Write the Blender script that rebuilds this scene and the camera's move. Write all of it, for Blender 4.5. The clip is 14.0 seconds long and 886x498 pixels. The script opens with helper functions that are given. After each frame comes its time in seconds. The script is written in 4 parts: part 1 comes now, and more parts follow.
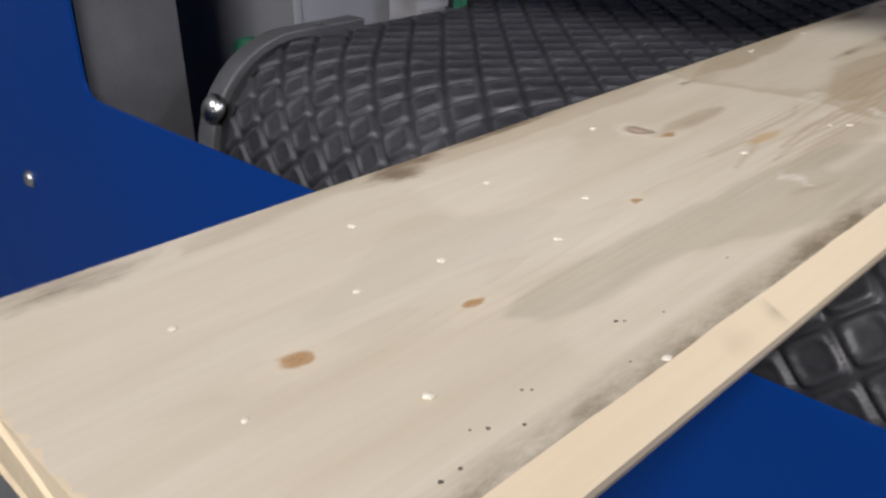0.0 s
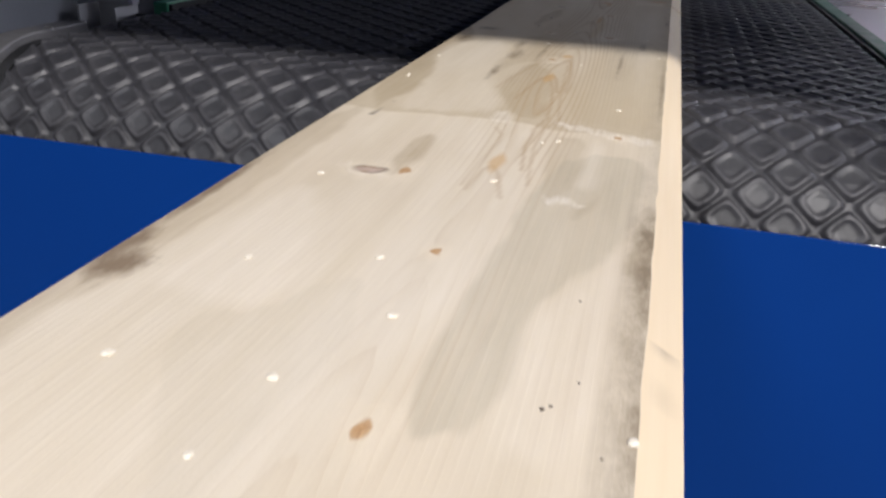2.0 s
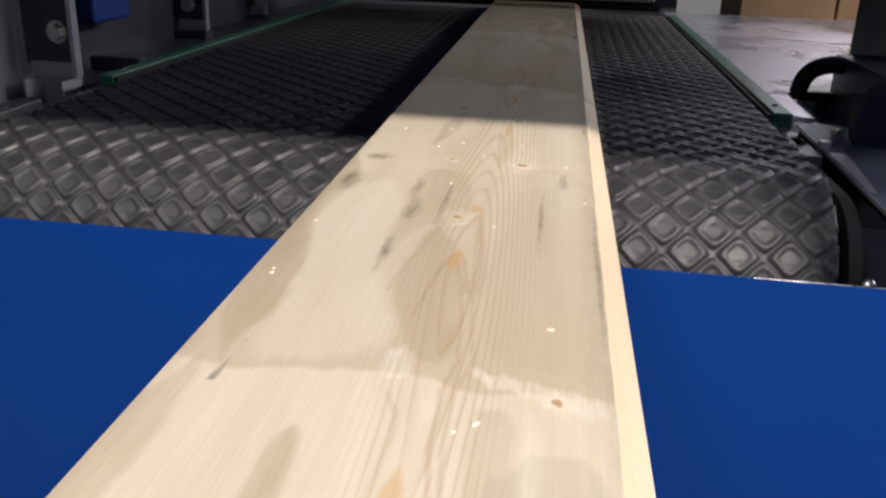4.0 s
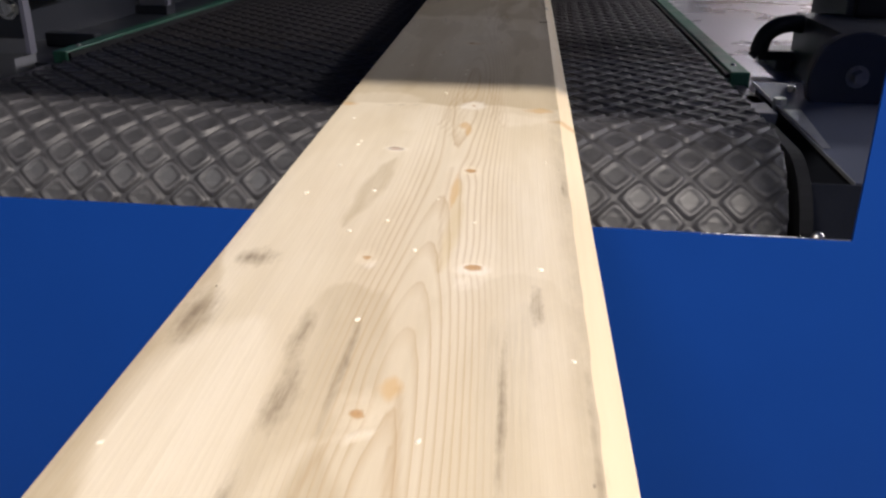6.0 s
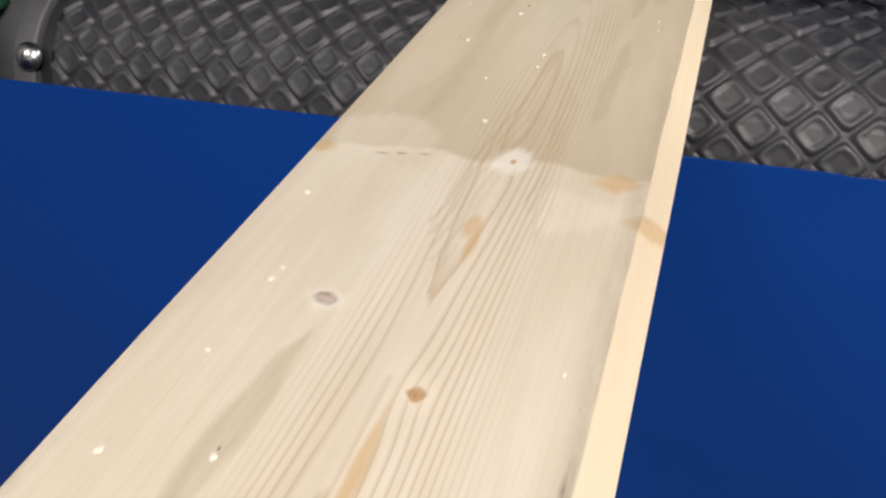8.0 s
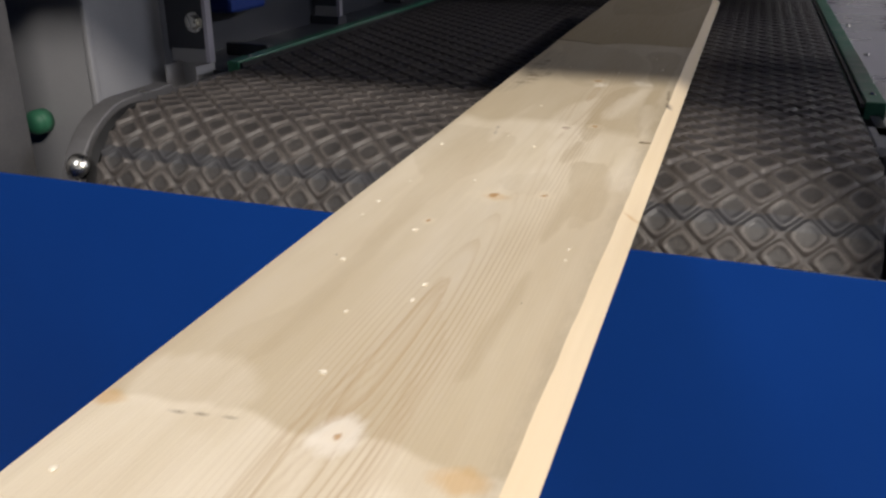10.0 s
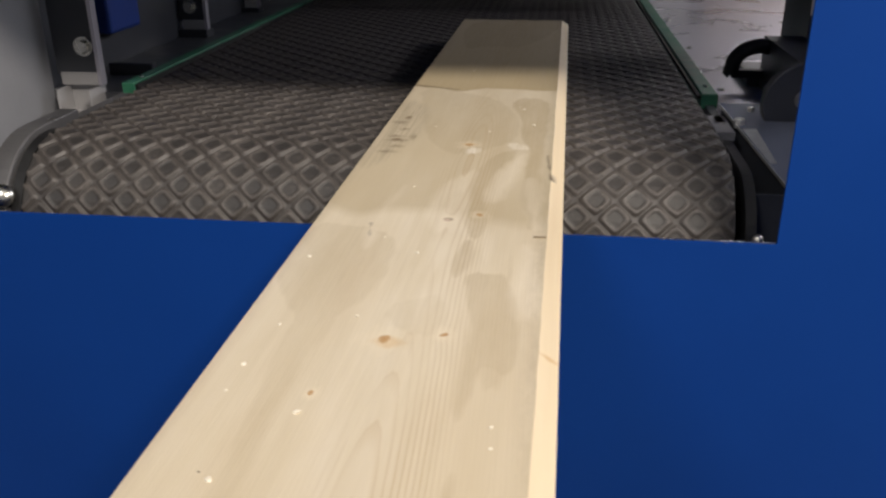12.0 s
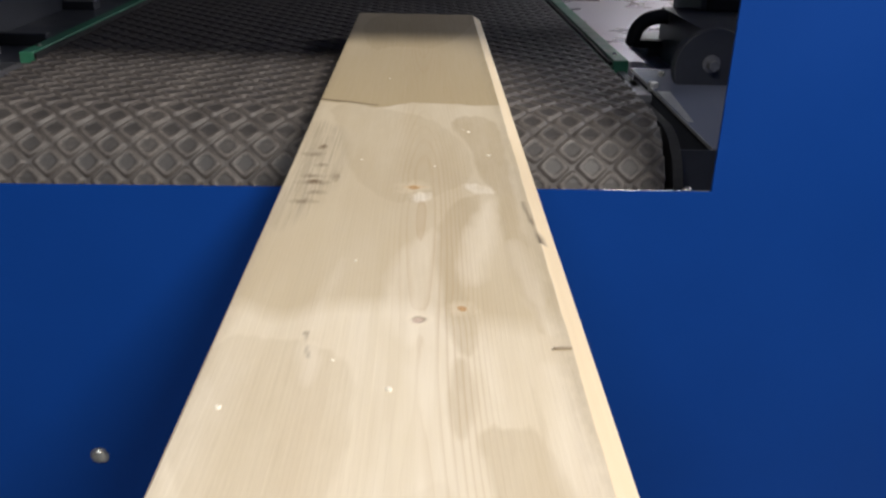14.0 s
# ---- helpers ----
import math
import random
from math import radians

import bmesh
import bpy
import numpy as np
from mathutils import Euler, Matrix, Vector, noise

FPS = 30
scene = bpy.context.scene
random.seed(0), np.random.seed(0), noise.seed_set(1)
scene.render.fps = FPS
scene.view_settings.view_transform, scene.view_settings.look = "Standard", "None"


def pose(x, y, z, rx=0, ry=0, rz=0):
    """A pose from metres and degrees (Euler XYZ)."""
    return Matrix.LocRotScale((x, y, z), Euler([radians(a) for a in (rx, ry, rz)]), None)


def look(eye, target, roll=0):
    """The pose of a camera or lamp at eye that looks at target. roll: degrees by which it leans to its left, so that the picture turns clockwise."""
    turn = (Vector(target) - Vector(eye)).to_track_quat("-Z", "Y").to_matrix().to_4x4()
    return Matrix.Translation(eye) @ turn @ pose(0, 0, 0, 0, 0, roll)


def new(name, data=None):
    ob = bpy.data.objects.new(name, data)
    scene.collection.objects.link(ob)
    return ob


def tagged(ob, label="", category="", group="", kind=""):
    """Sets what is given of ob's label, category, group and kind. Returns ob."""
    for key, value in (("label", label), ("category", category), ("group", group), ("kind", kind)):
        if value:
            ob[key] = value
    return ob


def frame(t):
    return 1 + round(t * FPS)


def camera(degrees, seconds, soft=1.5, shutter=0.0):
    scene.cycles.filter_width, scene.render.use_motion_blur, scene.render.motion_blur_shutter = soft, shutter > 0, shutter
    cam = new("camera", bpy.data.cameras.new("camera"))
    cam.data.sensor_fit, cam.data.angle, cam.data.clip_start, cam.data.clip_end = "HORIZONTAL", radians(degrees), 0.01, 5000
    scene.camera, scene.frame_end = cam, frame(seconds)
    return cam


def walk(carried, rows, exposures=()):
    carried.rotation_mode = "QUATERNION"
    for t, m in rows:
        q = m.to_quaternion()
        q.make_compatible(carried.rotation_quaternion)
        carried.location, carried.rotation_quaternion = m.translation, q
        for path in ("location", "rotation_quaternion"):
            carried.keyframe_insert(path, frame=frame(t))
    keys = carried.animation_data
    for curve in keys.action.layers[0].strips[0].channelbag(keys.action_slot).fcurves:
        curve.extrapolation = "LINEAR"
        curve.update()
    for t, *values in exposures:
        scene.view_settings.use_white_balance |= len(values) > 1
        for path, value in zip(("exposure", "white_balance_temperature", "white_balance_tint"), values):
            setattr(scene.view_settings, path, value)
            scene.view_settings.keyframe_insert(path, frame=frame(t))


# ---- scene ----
cam = camera(54.65, 14.0, soft=2.4, shutter=0.4)
walk(cam, [
    (0.0, pose(0.2981, -0.3208, 0.1436, 64.37, 0.71, 44.99)),
    (0.5, pose(0.2878, -0.3915, 0.1643, 63.72, 2.49, 36.68)),
    (0.8, pose(0.2585, -0.4204, 0.1267, 64.23, 0.10, 30.94)),
    (1.0, pose(0.2369, -0.4468, 0.1240, 63.22, -0.01, 26.32)),
    (1.5, pose(0.1975, -0.5222, 0.1204, 65.83, -0.80, 17.20)),
    (2.0, pose(0.1815, -0.5588, 0.1261, 66.92, -2.61, 14.35)),
    (2.5, pose(0.1708, -0.5950, 0.1423, 68.91, -1.85, 12.79)),
    (3.0, pose(0.1639, -0.6364, 0.1737, 69.24, -1.18, 10.60)),
    (3.2, pose(0.1616, -0.6323, 0.1761, 69.72, -0.97, 9.33)),
    (5.3, pose(0.1846, -0.6674, 0.1675, 68.37, -1.83, 7.42)),
    (5.5, pose(0.1820, -0.6567, 0.1654, 68.49, -1.06, 6.84)),
    (6.0, pose(0.1995, -0.6430, 0.1661, 67.69, -0.64, 6.67)),
    (6.5, pose(0.1957, -0.6282, 0.1603, 66.33, -0.05, 8.22)),
    (7.0, pose(0.2061, -0.5802, 0.1457, 64.95, 0.38, 11.88)),
    (7.5, pose(0.2341, -0.5621, 0.1802, 60.50, 1.66, 16.00)),
    (8.0, pose(0.2586, -0.5558, 0.2100, 56.52, 2.57, 19.49)),
    (8.5, pose(0.2520, -0.5661, 0.1901, 60.67, 2.63, 18.99)),
    (8.7, pose(0.2281, -0.5857, 0.1811, 62.36, 1.27, 17.06)),
    (10.8, pose(0.3309, -0.7006, 0.2251, 68.84, -0.35, 19.98)),
    (11.0, pose(0.3360, -0.7050, 0.2308, 69.03, -0.11, 16.80)),
    (11.5, pose(0.2954, -0.7568, 0.2470, 68.15, 0.63, 10.00)),
    (12.0, pose(0.2178, -0.8110, 0.2535, 66.89, 0.38, 7.25)),
    (12.5, pose(0.1678, -0.8302, 0.2444, 66.01, 0.53, 2.86)),
    (13.0, pose(0.1340, -0.8439, 0.2253, 66.42, -0.51, 0.24)),
    (13.5, pose(0.1320, -0.8506, 0.2382, 66.21, -0.35, -0.74)),
    (14.0, pose(0.1312, -0.8369, 0.2267, 66.20, -1.23, -1.65)),
], exposures=[(0.0, -0.20, 6230, 14), (1.0, -0.04, 6230, 14), (2.0, 0.0, 6300, 14), (3.0, 0.02, 6550, 14), (5.5, 0.24, 6950, 15), (7.0, 0.04, 6750, 14), (8.0, 0.0, 6700, 13), (8.7, 0.08, 6550, 13), (10.8, -0.18, 7050, 12), (12.0, -0.14, 7050, 12), (12.7, -0.10, 6700, 11), (13.5, -0.12, 6650, 11), (14.0, -0.06, 6700, 11)])

# ---- light: unseen area lamps in a factory hall; the nearest one shines into the opening ----
world = bpy.data.worlds.new("hall_air")
scene.world = world
world.use_nodes = True
world.node_tree.nodes["Background"].inputs[0].default_value = (0.55, 0.62, 0.75, 1)
world.node_tree.nodes["Background"].inputs[1].default_value = 0.05


def area_lamp(name, eye, target, sx, sy, power, colour):
    data = bpy.data.lights.new(name, "AREA")
    data.shape, data.size, data.size_y, data.energy, data.color = "RECTANGLE", sx, sy, power, colour
    ob = new(name, data)
    ob.matrix_world = look(eye, target)
    return ob


# the first casts the shadows; the other four are added for fill and glints
LAMPS = [((1.4, -1.83, 1.89), (0.0, 0.2, 0.0), 0.85, 0.07, 98, (1.0, 0.965, 0.91)),
         ((-1.6, -3.6, 3.5), (-0.2, 0.0, 0.0), 1.4, 0.12, 70, (0.95, 0.97, 1.0)),
         ((3.6, 1.4, 1.8), (0.5, 1.0, 0.0), 1.6, 0.30, 46, (0.84, 0.88, 1.0)),
         ((0.6, -5.9, 1.0), (-0.1, 0.4, 0.0), 3.5, 1.4, 16, (0.84, 0.92, 1.0)),
         ((2.1, 4.2, 1.4), (0.5, 0.6, -0.05), 1.6, 0.30, 20, (0.90, 0.92, 1.0))]
for L in LAMPS:
    area_lamp("hall_lamp", *L)

# ---- materials ----


class Mat:
    """A node material with short ways to add nodes."""

    def __init__(self, name, rough=0.5, metal=0.0, spec=0.5):
        self.m = bpy.data.materials.new(name)
        self.m.use_nodes = True
        self.t = self.m.node_tree
        self.b = self.t.nodes["Principled BSDF"]
        self.b.inputs["Roughness"].default_value = rough
        self.b.inputs["Metallic"].default_value = metal
        self.b.inputs["Specular IOR Level"].default_value = spec

    def node(self, kind, **values):
        n = self.t.nodes.new(kind)
        for k, v in values.items():
            n.inputs[k.replace("_", " ")].default_value = v
        return n

    def link(self, a, b):
        self.t.links.new(a, b)

    def coords(self, sx=1, sy=1, sz=1, kind="Object"):
        c = self.t.nodes.new("ShaderNodeTexCoord")
        mp = self.t.nodes.new("ShaderNodeMapping")
        mp.inputs["Scale"].default_value = (sx, sy, sz)
        self.link(c.outputs[kind], mp.inputs["Vector"])
        return mp.outputs["Vector"]

    def noise(self, vec, scale, detail=4, rough=0.55, distort=0.0):
        n = self.node("ShaderNodeTexNoise", Scale=scale, Detail=detail, Roughness=rough, Distortion=distort)
        if vec is not None:
            self.link(vec, n.inputs["Vector"])
        return n.outputs["Fac"]

    def ramp(self, fac, stops):
        r = self.t.nodes.new("ShaderNodeValToRGB")
        el = r.color_ramp.elements
        while len(el) < len(stops):
            el.new(0.5)
        for e, (p, c) in zip(el, stops):
            e.position = p
            e.color = (*c, 1) if not isinstance(c, (int, float)) else (c, c, c, 1)
        self.link(fac, r.inputs["Fac"])
        return r.outputs["Color"]

    def mix(self, fac, a, b, mode="MIX"):
        n = self.t.nodes.new("ShaderNodeMix")
        n.data_type, n.blend_type = "RGBA", mode
        for sock, v in ((n.inputs["Factor"], fac), (n.inputs[6], a), (n.inputs[7], b)):
            if isinstance(v, (int, float)):
                sock.default_value = v
            elif isinstance(v, tuple):
                sock.default_value = (*v, 1)
            else:
                self.link(v, sock)
        return n.outputs[2]

    def math(self, op, a, b=0.0, clamp=False):
        n = self.t.nodes.new("ShaderNodeMath")
        n.operation, n.use_clamp = op, clamp
        for sock, v in zip(n.inputs, (a, b)):
            if isinstance(v, (int, float)):
                sock.default_value = v
            else:
                self.link(v, sock)
        return n.outputs[0]

    def attr(self, name):
        n = self.t.nodes.new("ShaderNodeAttribute")
        n.attribute_name = name
        return n.outputs["Fac"]

    def colour(self, c):
        self.link(c, self.b.inputs["Base Color"])

    def rough(self, r):
        self.link(r, self.b.inputs["Roughness"])

    def bump(self, h, strength, dist):
        n = self.node("ShaderNodeBump", Strength=strength, Distance=dist)
        self.link(h, n.inputs["Height"])
        self.link(n.outputs["Normal"], self.b.inputs["Normal"])


def varied(name, dark, light, scale, rough=(0.4, 0.6), metal=0.0, spec=0.5, bump=0.0, stretch=(1, 1, 1), fine=400):
    """Paint, metal or rubber: two scales of tint, uneven gloss, fine relief."""
    m = Mat(name, 0.5, metal, spec)
    v = m.coords(*stretch)
    big = m.noise(v, scale, 5)
    small = m.noise(v, fine, 2)
    f = m.math("ADD", m.math("MULTIPLY", big, 0.75), m.math("MULTIPLY", small, 0.25))
    m.colour(m.ramp(f, [(0.32, dark), (0.68, light)]))
    m.rough(m.ramp(big, [(0.3, rough[0]), (0.7, rough[1])]))
    if bump:
        m.bump(small, bump, 0.001)
    return m.m


BLUE = varied("blue_paint", (0.0008, 0.034, 0.200), (0.001, 0.040, 0.230), 3.0, (0.40, 0.50), spec=0.15, bump=0.04, fine=900)
BLUE_IN = varied("blue_machine_paint", (0.01, 0.04, 0.22), (0.014, 0.05, 0.28), 6.0, (0.35, 0.5))
GUARD = varied("scuffed_grey_steel", (0.085, 0.085, 0.092), (0.15, 0.147, 0.15), 12.0, (0.35, 0.55), metal=0.3, bump=0.08)
STEEL = varied("sheet_steel", (0.56, 0.54, 0.61), (0.66, 0.635, 0.71), 7.0, (0.24, 0.34), metal=0.55, bump=0.05, fine=160)
GREY = varied("grey_paint", (0.34, 0.335, 0.34), (0.42, 0.41, 0.42), 5.0, (0.45, 0.6), bump=0.03)
SLATE = varied("slate_grey_paint", (0.22, 0.225, 0.245), (0.29, 0.295, 0.315), 5.0, (0.45, 0.6), bump=0.03)
DARK = varied("dark_paint", (0.036, 0.039, 0.048), (0.058, 0.062, 0.074), 9.0, (0.3, 0.5), bump=0.05)
BLACK = varied("black_rubber", (0.008, 0.008, 0.009), (0.016, 0.016, 0.017), 30.0, (0.5, 0.7), bump=0.1)
GREEN = varied("green_plastic", (0.022, 0.14, 0.08), (0.050, 0.22, 0.13), 25.0, (0.3, 0.5), bump=0.05)
ZINC = varied("zinc_plate", (0.55, 0.54, 0.5), (0.75, 0.74, 0.7), 60.0, (0.2, 0.35), metal=1.0)
IRON = varied("dull_steel", (0.20, 0.20, 0.21), (0.34, 0.34, 0.35), 90.0, (0.42, 0.6), metal=0.7)
NAVY = varied("navy_paint", (0.12, 0.135, 0.185), (0.17, 0.185, 0.24), 14.0, (0.3, 0.45), bump=0.04)
BRIGHT = varied("brushed_zinc", (0.75, 0.75, 0.73), (0.92, 0.92, 0.9), 80.0, (0.35, 0.5), metal=0.8, bump=0.1)
CARD = varied("cardboard", (0.28, 0.17, 0.09), (0.36, 0.23, 0.13), 8.0, (0.7, 0.85))
CONCRETE = varied("concrete", (0.16, 0.16, 0.16), (0.26, 0.26, 0.25), 1.2, (0.6, 0.85), bump=0.2, fine=60)
PLASTER = varied("hall_plaster", (0.62, 0.63, 0.64), (0.7, 0.7, 0.7), 0.8, (0.8, 0.9), fine=50)


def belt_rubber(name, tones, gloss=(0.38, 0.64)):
    """Worn dusty conveyor rubber: grey-black, paler where sawdust sits; groove shade painted in."""
    m = Mat(name, 0.5, 0.0, 0.5)
    v = m.coords()
    dust = m.noise(v, 14, 6, 0.65)
    grit = m.noise(v, 260, 3)
    rnd = m.t.nodes.new("ShaderNodeObjectInfo").outputs["Random"]
    f = m.math("ADD", m.math("MULTIPLY", dust, 0.65), m.math("MULTIPLY", grit, 0.35))
    f = m.math("ADD", f, m.math("MULTIPLY", rnd, 0.06))
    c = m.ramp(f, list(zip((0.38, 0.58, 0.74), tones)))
    # grooves go to the darkest tone: their shade is put into the colour
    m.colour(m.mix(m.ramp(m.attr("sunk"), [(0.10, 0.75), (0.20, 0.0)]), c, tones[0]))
    m.rough(m.ramp(dust, [(0.35, gloss[0]), (0.65, gloss[1])]))
    m.bump(grit, 0.35, 0.0006)
    return m.m


# _FLOOR tones are darker: the shade of the dished pads is in the colour
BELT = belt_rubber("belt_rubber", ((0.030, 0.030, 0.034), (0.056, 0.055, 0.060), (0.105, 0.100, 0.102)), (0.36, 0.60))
BELT_FLOOR = belt_rubber("worn_shiny_shaded_rubber", ((0.026, 0.026, 0.030), (0.044, 0.044, 0.048), (0.080, 0.077, 0.079)), (0.38, 0.54))
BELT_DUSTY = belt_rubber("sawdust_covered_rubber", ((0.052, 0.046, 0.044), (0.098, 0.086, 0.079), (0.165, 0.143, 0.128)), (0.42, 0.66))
BELT_DUSTY_FLOOR = belt_rubber("dusty_shaded_dish_rubber", ((0.028, 0.026, 0.026), (0.050, 0.045, 0.043), (0.095, 0.083, 0.076)), (0.46, 0.66))

# ---- building helpers ----


def finish(name, bm, material, parent=None, label="", smooth=False, bevel=0.0, segs=2):
    me = bpy.data.meshes.new(name)
    bmesh.ops.recalc_face_normals(bm, faces=bm.faces[:])
    bm.to_mesh(me)
    bm.free()
    me.materials.append(material)
    if smooth:
        me.shade_smooth()
    ob = new(name, me)
    if parent is not None:
        ob.parent = parent
    if label:
        ob["label"] = label
    if bevel:
        mod = ob.modifiers.new("edges", "BEVEL")
        mod.width, mod.segments, mod.limit_method = bevel, segs, "ANGLE"
    return ob


part = finish


def box(bm, x0, x1, y0, y1, z0, z1, m=None):
    mat = Matrix.LocRotScale(((x0 + x1) / 2, (y0 + y1) / 2, (z0 + z1) / 2), None, (x1 - x0, y1 - y0, z1 - z0))
    bmesh.ops.create_cube(bm, size=1, matrix=mat if m is None else m @ mat)
    return bm


def rod(bm, a, b, r, segs=20, r2=None):
    a, b = Vector(a), Vector(b)
    d = b - a
    m = Matrix.Translation((a + b) / 2) @ d.to_track_quat("Z", "Y").to_matrix().to_4x4()
    bmesh.ops.create_cone(bm, cap_ends=True, segments=segs, radius1=r, radius2=r if r2 is None else r2, depth=d.length, matrix=m)
    return bm


def prism_x(bm, outline, x0, x1):
    """An outline of (y, z), drawn out along x."""
    a = [bm.verts.new((x0, y, z)) for y, z in outline]
    b = [bm.verts.new((x1, y, z)) for y, z in outline]
    n = len(outline)
    bm.faces.new(a)
    bm.faces.new(b[::-1])
    for i in range(n):
        bm.faces.new((a[i], b[i], b[(i + 1) % n], a[(i + 1) % n]))
    return bm


def prism_y(bm, outline, y0, y1):
    """An outline of (x, z), drawn out along y."""
    a = [bm.verts.new((x, y0, z)) for x, z in outline]
    b = [bm.verts.new((x, y1, z)) for x, z in outline]
    n = len(outline)
    bm.faces.new(a)
    bm.faces.new(b[::-1])
    for i in range(n):
        bm.faces.new((a[i], b[i], b[(i + 1) % n], a[(i + 1) % n]))
    return bm


def thing(name, label, category, group="", kind="", at=None):
    ob = new(name)
    if at is not None:
        ob.matrix_basis = at
    return tagged(ob, label, category, group, kind)


B = bmesh.new

# ---- the hall ----
FLOOR_Z = -0.95
tagged(finish("floor", box(B(), -6, 6, -6, 7, FLOOR_Z - 0.2, FLOOR_Z), CONCRETE), "grey worn concrete factory floor", "floor", kind="structure")
tagged(finish("ceiling", box(B(), -6, 6, -6, 7, 4.0, 4.2), PLASTER), "pale painted hall ceiling", "ceiling", kind="structure")
for nm, q in (("wall_south", (-6, 6, -6.2, -6)), ("wall_north", (-6, 6, 7, 7.2)), ("wall_west", (-6.2, -6, -6, 7)), ("wall_east", (6, 6.2, -6, 7))):
    tagged(finish(nm, box(B(), *q, FLOOR_Z, 4.0), PLASTER), "plain pale grey hall wall", "wall", kind="structure")

# ---- the machine ----
OL, OR, OZ = -0.505, 0.443, -0.0745       # opening: sides and lower edge
PT = 0.173                                  # seam at the top of the front panel
YC, R, BZ = 0.20, 0.112, -0.035             # front roller and belt top
ZC = BZ - R
XL, XR = -0.418, 0.424                      # belt edges
YB = 1.78                                   # rear roller


def machine_housing():
    t = thing("machine_housing", "blue painted sheet-metal machine housing with a cut-out opening", "machine")
    part("lower_front_panel", box(B(), -1.1, 1.1, 0, 0.003, -0.9, OZ), BLUE, t)
    fillet = [(-1.1, OZ)] + [(OL + 0.02 - 0.02 * math.cos(a), OZ + 0.02 - 0.02 * math.sin(a)) for a in [math.pi / 2 * (1 - k / 6) for k in range(7)]] + [(OL, PT), (-1.1, PT)]
    part("left_front_panel", prism_y(B(), fillet, 0.0, 0.003), BLUE, t)
    part("right_front_panel", box(B(), OR, 1.1, 0.0, 0.003, OZ, PT), BLUE, t)
    part("bare_cut_edge", box(B(), 0.33, OR - 0.001, 0.0004, 0.0026, OZ, OZ + 0.0004), ZINC, t, "worn bare metal edge")
    for x0, x1 in ((-1.1, OL), (OR, 1.1)):
        part("upper_front_panel", box(B(), x0, x1, 0.004, 0.007, PT + 0.003, 0.9), BLUE, t)
        part("seam_backing", box(B(), x0, x1, 0.0072, 0.010, PT - 0.03, PT + 0.03), STEEL, t)
    part("upper_front_panel", box(B(), OL, OR, 0.004, 0.007, 0.40, 0.9), BLUE, t)
    part("inner_jamb", box(B(), -0.526, -0.522, 0.012, 0.115, -0.30, 0.85), GUARD, t, "dull grey inner jamb")
    part("top_panel", box(B(), -1.1, 1.1, 0.0, 3.0, 0.9, 0.904), BLUE_IN, t)
    part("rear_panel", box(B(), -1.1, 0.6, 2.997, 3.0, -0.9, 0.9), GREY, t)
    part("left_side_panel", box(B(), -1.1, -1.097, 0.01, 3.0, -0.9, 0.9), GREY, t)
    part("base_plate", box(B(), -1.1, 1.1, 0.0, 3.0, -0.95, -0.9), DARK, t)
    part("corner_post", box(B(), 1.06, 1.1, 2.96, 3.0, -0.9, 0.9), BLUE_IN, t)


machine_housing()


def light_blocker():
    """An unseen sheet added over the opening, raised later on; its lower edge bounds the lit area."""
    t = thing("light_blocker", "unseen blue sheet added above the opening to cast the shadow edge", "flap", at=pose(0, 0.012, 0.15))
    part("flap_sheet", box(B(), OL, OR, -0.001, 0.001, 0.0, 0.30), BLUE, t)
    part("flap_lip", box(B(), OL, OR, -0.004, 0.004, -0.004, 0.004), BLUE, t)
    return t


BLOCKER = light_blocker()

# ---- the conveyor ----
A = 0.0445                                  # width of one diamond of the belt
LOOP = 2 * (YB - YC) + 2 * math.pi * R
NS = 3 * round(LOOP / A)
HS = LOOP / NS                              # length of one belt strip, a third of a diamond


def strip_mesh(shift, rubber, floor):
    """One strip across the belt: rounded, dished diamond pads with grooves between them."""
    nx, ny = 380, 11
    g, h = np.meshgrid(np.linspace(XL, XR, nx + 1), np.linspace(-HS / 2, HS / 2, ny + 1))
    u, v = (g - XL) / A, shift + (HS / 2 - h) / (3 * HS)
    p, q = np.abs((u - v) - np.round(u - v)), np.abs((u + v) - np.round(u + v))
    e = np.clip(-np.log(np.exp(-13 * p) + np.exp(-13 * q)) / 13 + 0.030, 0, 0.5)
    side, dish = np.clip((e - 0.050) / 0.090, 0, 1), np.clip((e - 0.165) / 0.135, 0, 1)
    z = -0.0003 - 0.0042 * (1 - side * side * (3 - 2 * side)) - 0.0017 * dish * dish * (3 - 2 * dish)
    co = np.stack([g, h, z], -1).reshape(-1, 3).tolist()
    n = nx + 1
    faces = [(j * n + i, j * n + i + 1, (j + 1) * n + i + 1, (j + 1) * n + i) for j in range(ny) for i in range(nx)]
    # underside and the two cut edges of the belt
    k = len(co)
    co += [(XL, -HS / 2, -0.008), (XR, -HS / 2, -0.008), (XR, HS / 2, -0.008), (XL, HS / 2, -0.008)]
    faces += [(k, k + 3, k + 2, k + 1), (k + 3, k, *[j * n for j in range(ny + 1)]), (k + 1, k + 2, *[j * n + nx for j in range(ny, -1, -1)])]
    me = bpy.data.meshes.new("belt_strip")
    me.from_pydata(co, [], faces)
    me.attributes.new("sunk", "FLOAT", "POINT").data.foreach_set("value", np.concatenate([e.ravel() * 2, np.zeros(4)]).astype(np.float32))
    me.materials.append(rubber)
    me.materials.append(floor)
    # pad middles take the rubber with the painted-in shade
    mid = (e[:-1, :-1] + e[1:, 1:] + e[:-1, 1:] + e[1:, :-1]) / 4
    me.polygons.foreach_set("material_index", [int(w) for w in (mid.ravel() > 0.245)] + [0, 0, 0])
    me.shade_smooth()
    return me


